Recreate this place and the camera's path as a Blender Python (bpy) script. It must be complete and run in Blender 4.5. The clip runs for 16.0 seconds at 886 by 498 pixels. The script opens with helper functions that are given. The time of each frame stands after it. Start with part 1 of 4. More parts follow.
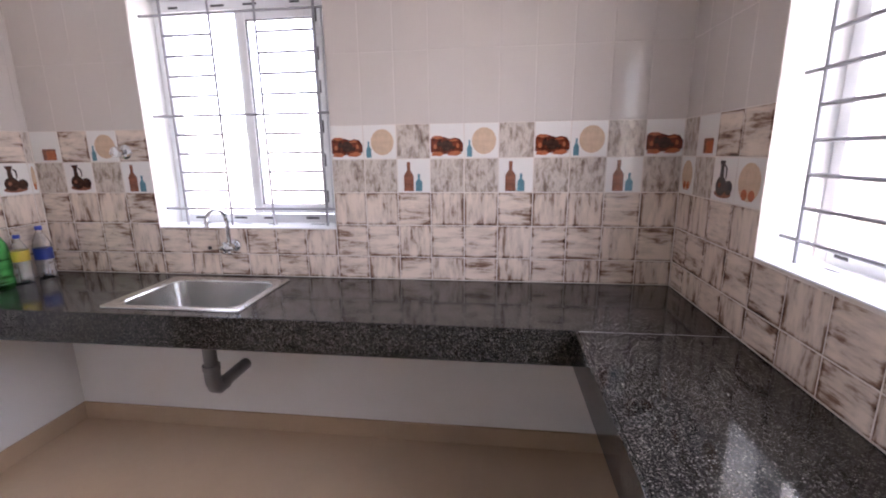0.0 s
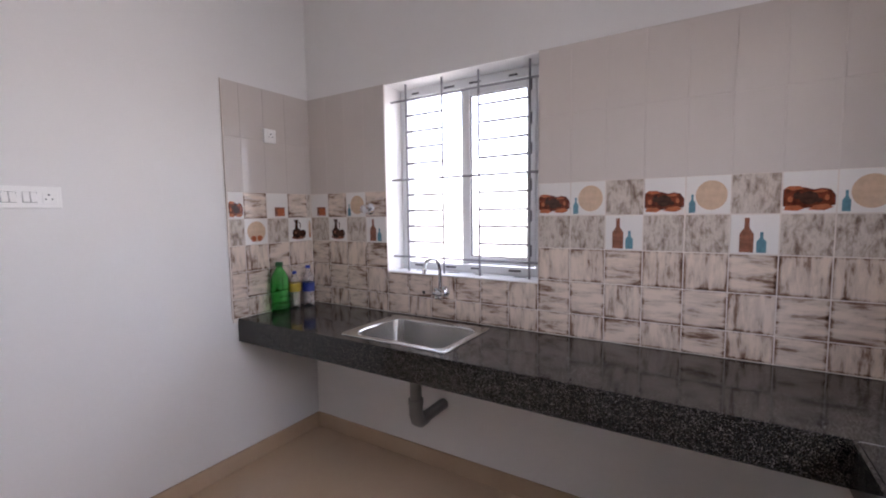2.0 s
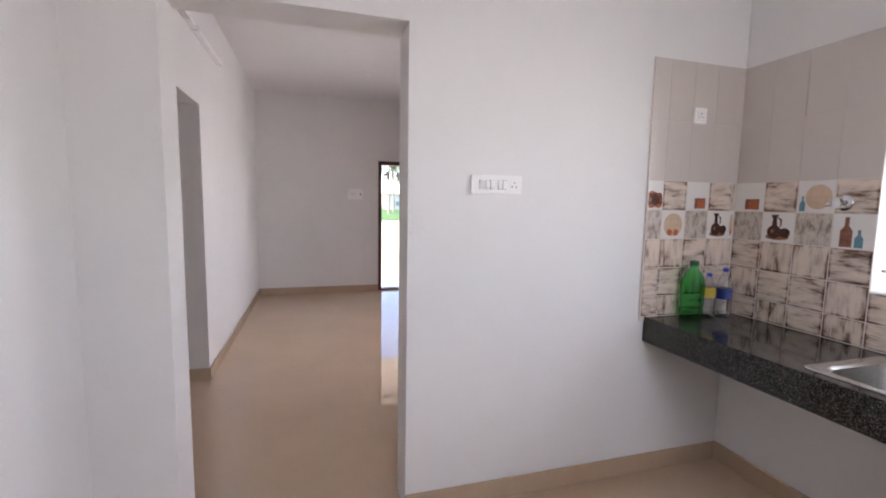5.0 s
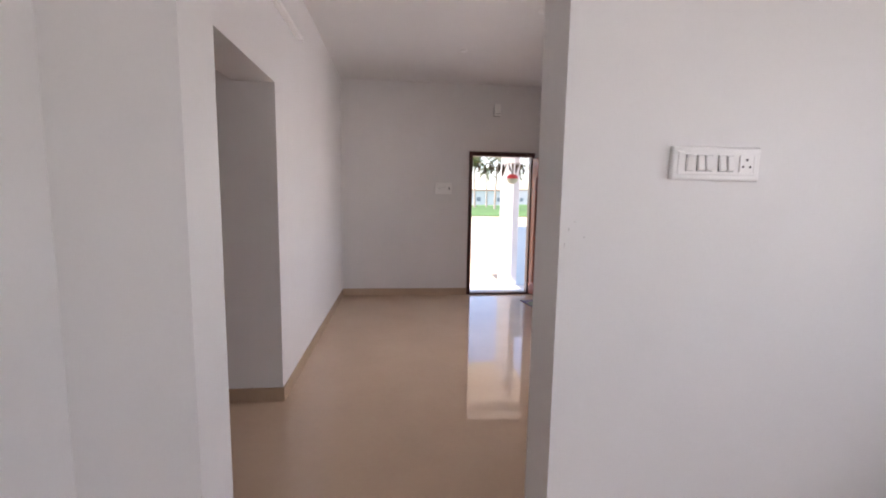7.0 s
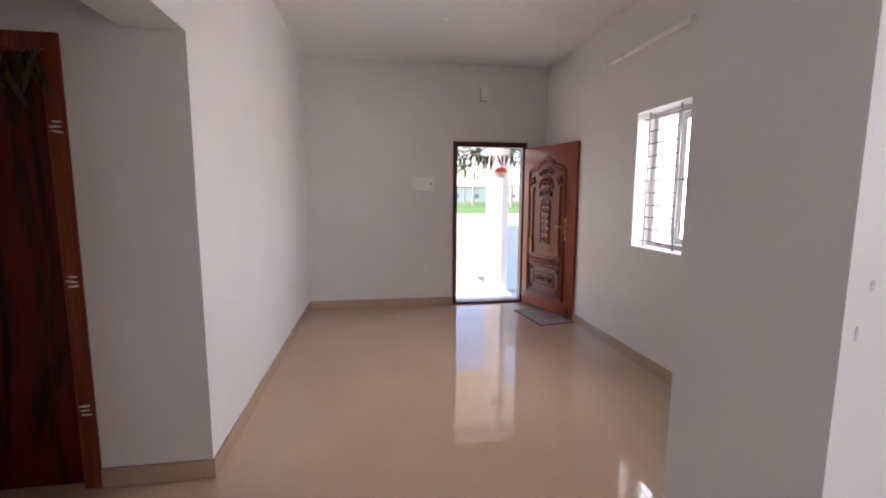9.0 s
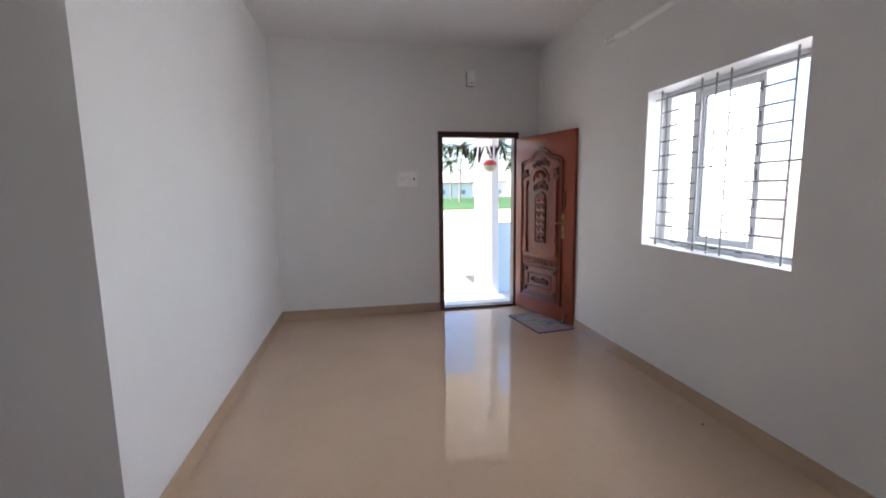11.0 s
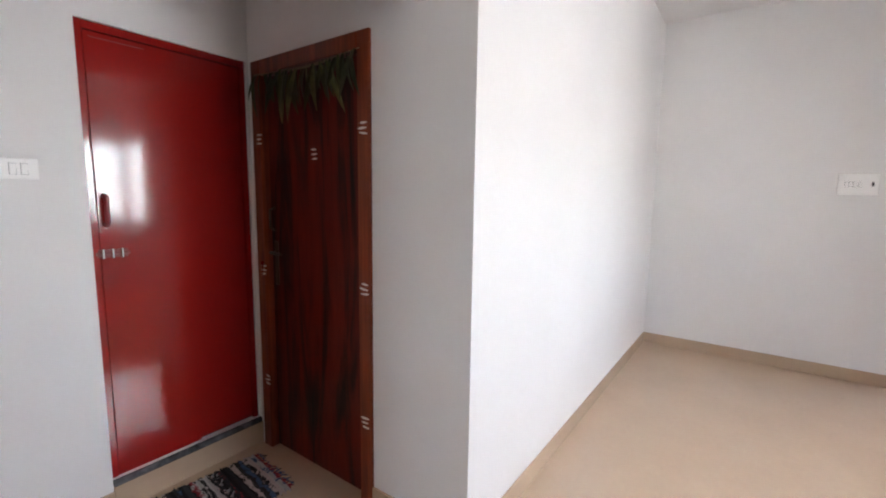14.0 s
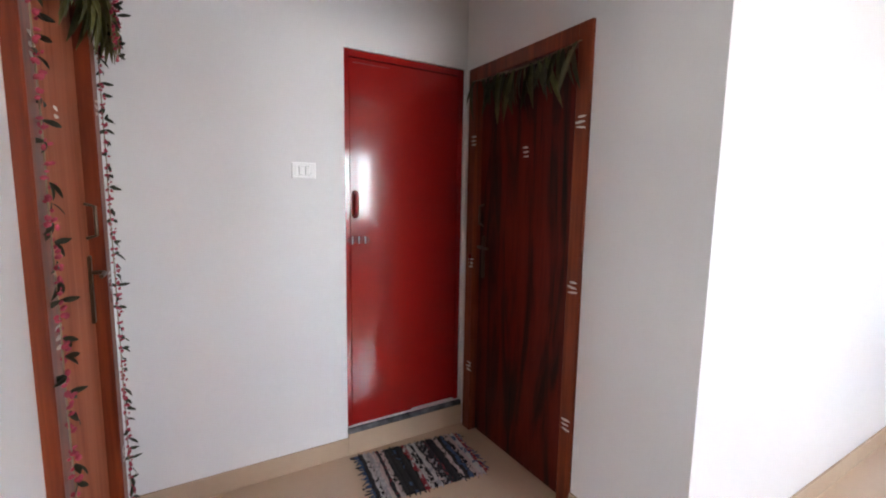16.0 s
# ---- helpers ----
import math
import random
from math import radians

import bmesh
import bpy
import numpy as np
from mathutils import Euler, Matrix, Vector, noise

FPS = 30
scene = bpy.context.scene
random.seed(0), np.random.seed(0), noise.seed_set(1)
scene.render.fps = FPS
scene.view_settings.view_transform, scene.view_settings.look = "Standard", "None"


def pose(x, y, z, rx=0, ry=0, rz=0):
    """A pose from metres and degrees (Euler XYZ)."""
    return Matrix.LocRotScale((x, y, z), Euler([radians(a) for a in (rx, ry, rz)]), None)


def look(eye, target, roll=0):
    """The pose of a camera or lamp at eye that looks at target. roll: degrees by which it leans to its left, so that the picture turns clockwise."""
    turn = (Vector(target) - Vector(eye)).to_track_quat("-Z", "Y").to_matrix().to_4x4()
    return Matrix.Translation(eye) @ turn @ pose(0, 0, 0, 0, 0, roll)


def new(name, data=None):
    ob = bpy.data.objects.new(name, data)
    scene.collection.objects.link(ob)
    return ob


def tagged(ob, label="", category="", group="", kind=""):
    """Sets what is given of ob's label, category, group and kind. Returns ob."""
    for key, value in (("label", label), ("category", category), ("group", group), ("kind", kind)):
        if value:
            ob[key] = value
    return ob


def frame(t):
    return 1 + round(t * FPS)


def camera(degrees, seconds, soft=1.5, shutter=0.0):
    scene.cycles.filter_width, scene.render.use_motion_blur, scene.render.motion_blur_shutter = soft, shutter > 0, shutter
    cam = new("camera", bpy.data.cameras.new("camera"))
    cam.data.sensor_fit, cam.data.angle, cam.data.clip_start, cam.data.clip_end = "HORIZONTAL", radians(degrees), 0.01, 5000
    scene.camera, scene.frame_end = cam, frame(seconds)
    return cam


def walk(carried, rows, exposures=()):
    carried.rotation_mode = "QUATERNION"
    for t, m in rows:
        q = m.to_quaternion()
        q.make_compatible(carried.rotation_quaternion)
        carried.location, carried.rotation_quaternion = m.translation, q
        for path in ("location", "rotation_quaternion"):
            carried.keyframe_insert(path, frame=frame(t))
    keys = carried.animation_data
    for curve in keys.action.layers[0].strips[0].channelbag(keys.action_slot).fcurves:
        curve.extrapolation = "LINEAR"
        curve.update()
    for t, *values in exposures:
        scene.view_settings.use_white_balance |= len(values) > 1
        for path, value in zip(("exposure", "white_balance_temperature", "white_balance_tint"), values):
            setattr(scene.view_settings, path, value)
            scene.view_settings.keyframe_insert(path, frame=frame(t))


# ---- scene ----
cam = camera(91.3, 16.0, soft=2.0)
PATH = [
    (0, (-0.046, 0.04, 1.472), (-0.29, 1.977, 1.039), -0.7),
    (0.5, (-0.041, 0.026, 1.485), (-0.434, 1.967, 1.201), -0.6),
    (1, (-0.063, 0.016, 1.489), (-0.603, 1.929, 1.271), -0.6),
    (1.5, (-0.089, 0.0, 1.485), (-0.854, 1.839, 1.301), -0.4),
    (2, (-0.097, 0.01, 1.471), (-1.152, 1.7, 1.301), -0.8),
    (2.5, (-0.136, -0.008, 1.468), (-1.434, 1.504, 1.302), -0.7),
    (3, (-0.195, -0.055, 1.469), (-1.688, 1.265, 1.303), -0.1),
    (3.5, (-0.246, -0.068, 1.461), (-1.898, 1.047, 1.295), 0.4),
    (4, (-0.343, -0.133, 1.464), (-2.122, 0.763, 1.283), 0.9),
    (4.5, (-0.433, -0.198, 1.472), (-2.286, 0.53, 1.281), 1.1),
    (5, (-0.524, -0.224, 1.462), (-2.431, 0.342, 1.253), 1.0),
    (5.2, (-0.576, -0.215, 1.457), (-2.498, 0.294, 1.243), 1.0),
    (7.3, (-1.439, -0.264, 1.446), (-3.416, -0.069, 1.213), 0.8),
    (7.5, (-1.537, -0.266, 1.439), (-3.514, -0.073, 1.208), 0.7),
    (8, (-1.735, -0.256, 1.443), (-3.709, -0.042, 1.208), 0.6),
    (8.5, (-1.913, -0.272, 1.435), (-3.881, 0.002, 1.203), 0.4),
    (8.7, (-1.99, -0.255, 1.446), (-3.954, 0.035, 1.208), 0.4),
    (11, (-2.591, -0.122, 1.438), (-4.541, 0.24, 1.175), -0.8),
    (11.5, (-2.735, -0.179, 1.465), (-4.695, 0.093, 1.175), -0.9),
    (12, (-2.812, -0.165, 1.452), (-4.793, -0.166, 1.177), -0.9),
    (12.5, (-2.895, -0.161, 1.474), (-4.857, -0.458, 1.223), -0.8),
    (13, (-2.953, -0.18, 1.436), (-4.842, -0.796, 1.205), 0.1),
    (13.5, (-2.971, -0.201, 1.441), (-4.738, -1.11, 1.212), 0.3),
    (14, (-2.973, -0.229, 1.463), (-4.585, -1.386, 1.214), 0.8),
    (14.5, (-2.956, -0.241, 1.463), (-4.423, -1.576, 1.206), 1.1),
    (15, (-2.942, -0.264, 1.462), (-4.243, -1.76, 1.198), 1.0),
    (15.5, (-2.931, -0.289, 1.443), (-4.07, -1.913, 1.193), 0.7),
    (16, (-2.876, -0.314, 1.424), (-3.891, -2.02, 1.183), 0.9),
]
walk(cam, [(t, look(eye, target, roll)) for t, eye, target, roll in PATH], exposures=[
    (0.0, 2.5, 6500, 29), (0.5, 2.2, 6500, 28), (1.0, 2.1, 6500, 28), (2.5, 1.78, 6500, 27), (3.5, 1.85, 6500, 26), (5.0, 2.2, 6550, 24), (7.5, 1.95, 6850, 27), (8.5, 2.05, 6900, 28),
    (11.0, 1.9, 6150, 16), (12.5, 2.22, 6250, 18), (13.5, 2.6, 6400, 17), (14.0, 3.05, 6300, 15), (15.0, 3.1, 6300, 14), (16.0, 3.3, 6250, 16)])

# ---- world, sun, large lights ----
world = bpy.data.worlds.new("sky")
scene.world = world
world.use_nodes = True
sky = world.node_tree.nodes.new("ShaderNodeTexSky")
sky.sky_type, sky.sun_disc = "NISHITA", False
sky.sun_elevation, sky.sun_rotation = radians(52), radians(172)
world.node_tree.links.new(sky.outputs[0], world.node_tree.nodes["Background"].inputs[0])
world.node_tree.nodes["Background"].inputs[1].default_value = 0.15

sun = new("sun", bpy.data.lights.new("sun", "SUN"))
sun.data.energy, sun.data.angle, sun.data.color = 3.6, radians(0.5), (1, 0.95, 0.87)
sun.matrix_world = look((0, 0, 20), (-0.08, 0.6, 19.2))


def window_light(name, where, rz, w, h, watts, color=(0.93, 0.97, 1.0)):
    """Sky light that comes in by one window, lying just outside its glass."""
    ob = new(name, bpy.data.lights.new(name, "AREA"))
    ob.data.shape, ob.data.size, ob.data.size_y = "RECTANGLE", w, h
    ob.data.energy, ob.data.color = watts, color
    ob.data.spread = radians(152)
    ob.matrix_world = pose(*where, 71, 0, rz)
    return ob


window_light("kitchen_window_light", (-1.55, 2.84, 1.66), 180, 2.6, 1.9, 16)
window_light("side_window_light", (1.56, 0.85, 1.68), 90, 2.2, 1.9, 14)
window_light("hall_window_light", (-5.55, 2.84, 1.58), 180, 3.7, 1.9, 43, (0.96, 0.98, 1.0))


# ---- materials ----
def nodes_of(name):
    m = bpy.data.materials.new(name)
    m.use_nodes = True
    return m, m.node_tree.nodes, m.node_tree.links, m.node_tree.nodes["Principled BSDF"]


def ramp(nodes, stops, interp="LINEAR"):
    r = nodes.new("ShaderNodeValToRGB")
    r.color_ramp.interpolation = interp
    els = r.color_ramp.elements
    while len(els) < len(stops):
        els.new(0.5)
    for e, (p, c) in zip(els, stops):
        e.position, e.color = p, (*c, 1)
    return r


def noise_at(nodes, links, coord, scale, detail=4.0, stretch=(1, 1, 1), rough=0.55, distort=0.0):
    mp = nodes.new("ShaderNodeMapping")
    mp.inputs["Scale"].default_value = stretch
    links.new(coord, mp.inputs[0])
    n = nodes.new("ShaderNodeTexNoise")
    n.inputs["Scale"].default_value, n.inputs["Detail"].default_value = scale, detail
    n.inputs["Roughness"].default_value, n.inputs["Distortion"].default_value = rough, distort
    links.new(mp.outputs[0], n.inputs["Vector"])
    return n


def coords(nodes, links, scatter=False):
    """Object coordinates; with scatter, shifted by a random amount for each object."""
    tc = nodes.new("ShaderNodeTexCoord")
    if not scatter:
        return tc.outputs["Object"]
    info = nodes.new("ShaderNodeObjectInfo")
    mul = nodes.new("ShaderNodeMath")
    mul.operation = "MULTIPLY"
    mul.inputs[1].default_value = 37.0
    links.new(info.outputs["Random"], mul.inputs[0])
    add = nodes.new("ShaderNodeVectorMath")
    links.new(tc.outputs["Object"], add.inputs[0])
    links.new(mul.outputs[0], add.inputs[1])
    return add.outputs[0]


def bump(nodes, links, bsdf, source, strength, distance=0.002):
    b = nodes.new("ShaderNodeBump")
    b.inputs["Strength"].default_value, b.inputs["Distance"].default_value = strength, distance
    links.new(source, b.inputs["Height"])
    links.new(b.outputs[0], bsdf.inputs["Normal"])


def surface(name, base, rough=0.5, metal=0.0, vary=0.08, scale=3.0, fine=60.0, relief=0.1, coat=0.0, scatter=False, stretch=(1, 1, 1), rough_vary=0.05, wave=0.0, spec=0.5):
    """A painted, plastered, cast or moulded surface: cloudy at one scale and grainy at another."""
    m, nodes, links, bsdf = nodes_of(name)
    c = coords(nodes, links, scatter)
    big = noise_at(nodes, links, c, scale, 4, stretch)
    small = noise_at(nodes, links, c, fine, 3, stretch)
    mix = nodes.new("ShaderNodeMath")
    mix.operation = "MULTIPLY_ADD"
    mix.inputs[1].default_value = 0.3
    links.new(small.outputs["Fac"], mix.inputs[0])
    links.new(big.outputs["Fac"], mix.inputs[2])
    r = ramp(nodes, [(0.38, [v * (1 - vary) for v in base]), (0.92, [min(1, v * (1 + vary)) for v in base])])
    links.new(mix.outputs[0], r.inputs[0])
    links.new(r.outputs[0], bsdf.inputs["Base Color"])
    rr = nodes.new("ShaderNodeMapRange")
    rr.inputs["To Min"].default_value, rr.inputs["To Max"].default_value = max(0.0, rough - rough_vary), min(1, rough + rough_vary)
    links.new(big.outputs["Fac"], rr.inputs["Value"])
    links.new(rr.outputs[0], bsdf.inputs["Roughness"])
    bsdf.inputs["Metallic"].default_value, bsdf.inputs["Coat Weight"].default_value = metal, coat
    bsdf.inputs["Specular IOR Level"].default_value = spec
    if relief:
        bump(nodes, links, bsdf, small.outputs["Fac"], relief)
    if wave:
        swell = nodes.new("ShaderNodeBump")
        swell.inputs["Strength"].default_value, swell.inputs["Distance"].default_value = wave, 0.02
        links.new(big.outputs["Fac"], swell.inputs["Height"])
        first = bsdf.inputs["Normal"].links
        if first:
            links.new(first[0].from_socket, swell.inputs["Normal"])
        links.new(swell.outputs[0], bsdf.inputs["Normal"])
    return m


def streaked(name, stops, rough, stretch, scale=9.0, distort=0.6, relief=0.15, scatter=True, coat=0.0, spec=0.5):
    """Streaks along one way: wood, or tiles printed with worn planks."""
    m, nodes, links, bsdf = nodes_of(name)
    c = coords(nodes, links, scatter)
    a = noise_at(nodes, links, c, scale, 5, stretch, 0.6, distort)
    r = ramp(nodes, stops)
    links.new(a.outputs["Fac"], r.inputs[0])
    b = noise_at(nodes, links, c, scale * 3.1, 3, stretch, 0.6, distort)
    r2 = ramp(nodes, [(0.3, (0.72, 0.70, 0.68)), (0.55, (1, 1, 1))])
    links.new(b.outputs["Fac"], r2.inputs[0])
    mul = nodes.new("ShaderNodeMix")
    mul.data_type, mul.blend_type = "RGBA", "MULTIPLY"
    mul.inputs[0].default_value = 0.8
    links.new(r.outputs[0], mul.inputs[6])
    links.new(r2.outputs[0], mul.inputs[7])
    links.new(mul.outputs[2], bsdf.inputs["Base Color"])
    bsdf.inputs["Roughness"].default_value, bsdf.inputs["Coat Weight"].default_value = rough, coat
    bsdf.inputs["Specular IOR Level"].default_value = spec
    if relief:
        bump(nodes, links, bsdf, b.outputs["Fac"], relief, 0.001)
    return m


def granite(name):
    """Polished black granite: a fine salt-and-pepper grain of dark, grey and pale brown crystals."""
    m, nodes, links, bsdf = nodes_of(name)
    c = coords(nodes, links)
    warp = noise_at(nodes, links, c, 260, 2)
    push = nodes.new("ShaderNodeVectorMath")
    push.operation = "MULTIPLY_ADD"
    push.inputs[1].default_value = (0.0016, 0.0016, 0.0016)
    links.new(warp.outputs["Color"], push.inputs[0])
    links.new(c, push.inputs[2])
    layers = []
    for scale, stops in ((450, [(0.0, (0.006, 0.006, 0.007)), (0.54, (0.024, 0.023, 0.022)), (0.77, (0.085, 0.078, 0.069)), (0.92, (0.26, 0.235, 0.21))]),
                         (270, [(0.0, (0.005, 0.005, 0.006)), (0.60, (0.018, 0.017, 0.016)), (0.84, (0.06, 0.055, 0.048)), (0.95, (0.15, 0.135, 0.12))])):
        v = nodes.new("ShaderNodeTexVoronoi")
        v.inputs["Scale"].default_value = scale
        links.new(push.outputs[0], v.inputs["Vector"])
        sep = nodes.new("ShaderNodeSeparateColor")
        links.new(v.outputs["Color"], sep.inputs[0])
        r = ramp(nodes, stops, "CONSTANT")
        links.new(sep.outputs[0], r.inputs[0])
        layers.append(r)
    big = noise_at(nodes, links, c, 22, 3)
    mx = nodes.new("ShaderNodeMix")
    mx.data_type = "RGBA"
    links.new(big.outputs["Fac"], mx.inputs[0])
    links.new(layers[0].outputs[0], mx.inputs[6])
    links.new(layers[1].outputs[0], mx.inputs[7])
    links.new(mx.outputs[2], bsdf.inputs["Base Color"])
    bsdf.inputs["Specular IOR Level"].default_value = 0.38
    bsdf.inputs["Roughness"].default_value = 0.09
    wavy = noise_at(nodes, links, c, 7, 2)
    bump(nodes, links, bsdf, wavy.outputs["Fac"], 0.03, 0.004)
    return m


def striped(name, colors, per_metre, axis, rough=0.95):
    """Woven or hooked bands of cloth, one colour after another, uneven in width."""
    m, nodes, links, bsdf = nodes_of(name)
    c = coords(nodes, links)
    wob = noise_at(nodes, links, c, 14, 3)
    sep = nodes.new("ShaderNodeSeparateXYZ")
    links.new(c, sep.inputs[0])
    ma = nodes.new("ShaderNodeMath")
    ma.operation = "MULTIPLY_ADD"
    ma.inputs[1].default_value = 0.035
    links.new(wob.outputs["Fac"], ma.inputs[0])
    links.new(sep.outputs[axis], ma.inputs[2])
    step = nodes.new("ShaderNodeMath")
    step.operation = "MULTIPLY"
    step.inputs[1].default_value = per_metre
    links.new(ma.outputs[0], step.inputs[0])
    whole = nodes.new("ShaderNodeMath")
    whole.operation = "FLOOR"
    links.new(step.outputs[0], whole.inputs[0])
    one = nodes.new("ShaderNodeTexWhiteNoise")
    one.noise_dimensions = "1D"
    patch = noise_at(nodes, links, c, 38, 2)
    jump = nodes.new("ShaderNodeMath")
    jump.operation = "GREATER_THAN"
    jump.inputs[1].default_value = 0.57
    links.new(patch.outputs["Fac"], jump.inputs[0])
    shift = nodes.new("ShaderNodeMath")
    shift.operation = "MULTIPLY_ADD"
    shift.inputs[1].default_value = 11.3
    links.new(jump.outputs[0], shift.inputs[0])
    links.new(whole.outputs[0], shift.inputs[2])
    links.new(shift.outputs[0], one.inputs["W"])
    k = len(colors)
    r = ramp(nodes, [(i / k, col) for i, col in enumerate(colors)], "CONSTANT")
    links.new(one.outputs["Value"], r.inputs[0])
    links.new(r.outputs[0], bsdf.inputs["Base Color"])
    bsdf.inputs["Roughness"].default_value = rough
    g = noise_at(nodes, links, c, 160, 3)
    bump(nodes, links, bsdf, g.outputs["Fac"], 0.8, 0.006)
    return m


def clear(name, color=(1, 1, 1), rough=0.02, ior=1.45):
    m, nodes, links, bsdf = nodes_of(name)
    bsdf.inputs["Base Color"].default_value = (*color, 1)
    bsdf.inputs["Transmission Weight"].default_value = 1
    bsdf.inputs["Roughness"].default_value, bsdf.inputs["IOR"].default_value = rough, ior
    return m


PAINT = surface("wall_paint", (0.79, 0.775, 0.76), 0.5, vary=0.03, scale=1.6, fine=90, relief=0.12, wave=0.12)
CEIL = surface("ceiling_paint", (0.83, 0.815, 0.80), 0.7, vary=0.02, scale=1.0, fine=70, relief=0.08)
FLOOR = surface("polished_floor_tile", (0.60, 0.44, 0.31), 0.004, vary=0.05, scale=2.2, fine=26, relief=0.0, rough_vary=0.003, spec=0.75)
SKIRT = surface("skirting_tile", (0.51, 0.375, 0.26), 0.18, vary=0.06, scale=4, fine=40, relief=0.03)
GRANITE = granite("black_granite")
JOINT = surface("joint_filler", (0.26, 0.25, 0.24), 0.6, vary=0.1, relief=0)
GROUT_P = surface("beige_grout", (0.60, 0.54, 0.50), 0.5, vary=0.06, scale=8, relief=0.05)
GROUT = surface("tile_grout", (0.70, 0.62, 0.56), 0.8, vary=0.1, scale=8, relief=0.1)
def plank_tile(name, across, base=(0.77, 0.635, 0.54)):
    """Glazed tile printed with worn whitewashed planks: fine streaks one way, brown where the paint is gone and round the edge."""
    m, nodes, links, bsdf = nodes_of(name)
    c = coords(nodes, links, True)
    st = (2.4, 1, 13) if across else (13, 1, 2.4)
    fine = noise_at(nodes, links, c, 2.6, 5, st, 0.66, 0.2)
    st2 = (5, 1, 11) if across else (11, 1, 5)
    blot = noise_at(nodes, links, c, 1.6, 3, st2, 0.6, 0.4)
    gen = nodes.new("ShaderNodeTexCoord")
    sep = nodes.new("ShaderNodeSeparateXYZ")
    links.new(gen.outputs["Generated"], sep.inputs[0])

    def calc(op, *vals):
        n = nodes.new("ShaderNodeMath")
        n.operation = op
        for i, v in enumerate(vals):
            if isinstance(v, (int, float)):
                n.inputs[i].default_value = v
            else:
                links.new(v, n.inputs[i])
        return n.outputs[0]

    ex = calc("ABSOLUTE", calc("SUBTRACT", sep.outputs[0], 0.5))
    ez = calc("ABSOLUTE", calc("SUBTRACT", sep.outputs[2], 0.5))
    edge = nodes.new("ShaderNodeMapRange")
    edge.inputs["From Min"].default_value, edge.inputs["From Max"].default_value = 0.40, 0.50
    low = calc("SUBTRACT", 0.5, sep.outputs[2])
    links.new(calc("MAXIMUM", calc("MULTIPLY", ex, 0.97), calc("MAXIMUM", low, calc("MULTIPLY", ez, 0.92))), edge.inputs["Value"])
    worn = calc("ADD", calc("MULTIPLY", fine.outputs["Fac"], 0.62), calc("MULTIPLY", blot.outputs["Fac"], 0.38))
    worn = calc("SUBTRACT", worn, calc("MULTIPLY", edge.outputs[0], 0.14))
    r = ramp(nodes, [(0.30, (0.055, 0.028, 0.020)), (0.385, (0.26, 0.16, 0.115)), (0.46, [v * 0.78 for v in base]), (0.56, base)])
    links.new(worn, r.inputs[0])
    links.new(r.outputs[0], bsdf.inputs["Base Color"])
    bsdf.inputs["Roughness"].default_value = 0.12
    wave = noise_at(nodes, links, c, 9, 2)
    bump(nodes, links, bsdf, wave.outputs["Fac"], 0.06, 0.003)
    return m


TILE_H, TILE_V = plank_tile("tile_planks_across", True), plank_tile("tile_planks_upright", False)
TILE_M = streaked("tile_mottled", [(0.30, (0.20, 0.14, 0.11)), (0.42, (0.43, 0.35, 0.295)), (0.52, (0.60, 0.52, 0.455)), (0.7, (0.68, 0.60, 0.54))], 0.12, (7, 1, 3), 6.0, 0.4, 0.04)
TILE_W = surface("tile_white", (0.80, 0.77, 0.74), 0.09, vary=0.03, relief=0.0)
TILE_P = surface("tile_plain_beige", (0.62, 0.56, 0.52), 0.08, vary=0.03, scale=2, fine=14, relief=0.03, scatter=True)
PR_RED = surface("print_copper", (0.15, 0.03, 0.014), 0.12, vary=0.9, scale=40, fine=90, relief=0)
PR_ORANGE = surface("print_orange", (0.45, 0.13, 0.055), 0.12, vary=0.35, scale=40, relief=0)
PR_DARK = surface("print_dark_brown", (0.055, 0.021, 0.014), 0.12, vary=0.8, scale=40, relief=0)
PR_TAN = surface("print_tan", (0.62, 0.44, 0.31), 0.12, vary=0.12, scale=30, relief=0)
PR_BLUE = surface("print_blue", (0.11, 0.25, 0.31), 0.12, vary=0.3, scale=40, relief=0)
PR_BROWN = surface("print_brown", (0.26, 0.10, 0.06), 0.12, vary=0.4, scale=40, relief=0)
UPVC = surface("white_upvc", (0.80, 0.81, 0.82), 0.3, vary=0.03, scale=5, relief=0)
FILM = surface("film_print", (0.06, 0.06, 0.07), 0.5, vary=0.2, relief=0)
GASKET = surface("black_gasket", (0.05, 0.05, 0.055), 0.6, relief=0)
GRILLE = surface("grille_paint", (0.29, 0.29, 0.31), 0.4, vary=0.06, relief=0.05)
GLASS = clear("window_glass", (0.95, 1.0, 0.98), 0.0, 1.01)
STEEL = surface("brushed_steel", (0.55, 0.54, 0.52), 0.24, 1.0, vary=0.06, scale=8, fine=200, relief=0.04, stretch=(1, 12, 1))
CHROME = surface("chrome", (0.75, 0.76, 0.78), 0.08, 1.0, vary=0.03, relief=0)
BRASS = surface("aged_brass", (0.55, 0.38, 0.20), 0.28, 1.0, vary=0.15, scale=20, relief=0.05)
PVC = surface("grey_pvc_pipe", (0.20, 0.195, 0.19), 0.38, vary=0.06, relief=0.02)
SWITCH = surface("switch_plastic", (0.92, 0.91, 0.89), 0.28, vary=0.02, relief=0)
SCUFF = surface("wall_scuff", (0.60, 0.585, 0.57), 0.8, vary=0.2, scale=80, relief=0.2)
SLOT = surface("dark_slot", (0.03, 0.03, 0.03), 0.6, relief=0)
RED = surface("red_door_skin", (0.27, 0.010, 0.008), 0.12, vary=0.06, scale=1.2, fine=120, relief=0.05, coat=0.3)
RED_HW = surface("red_handle", (0.20, 0.01, 0.012), 0.3, relief=0)
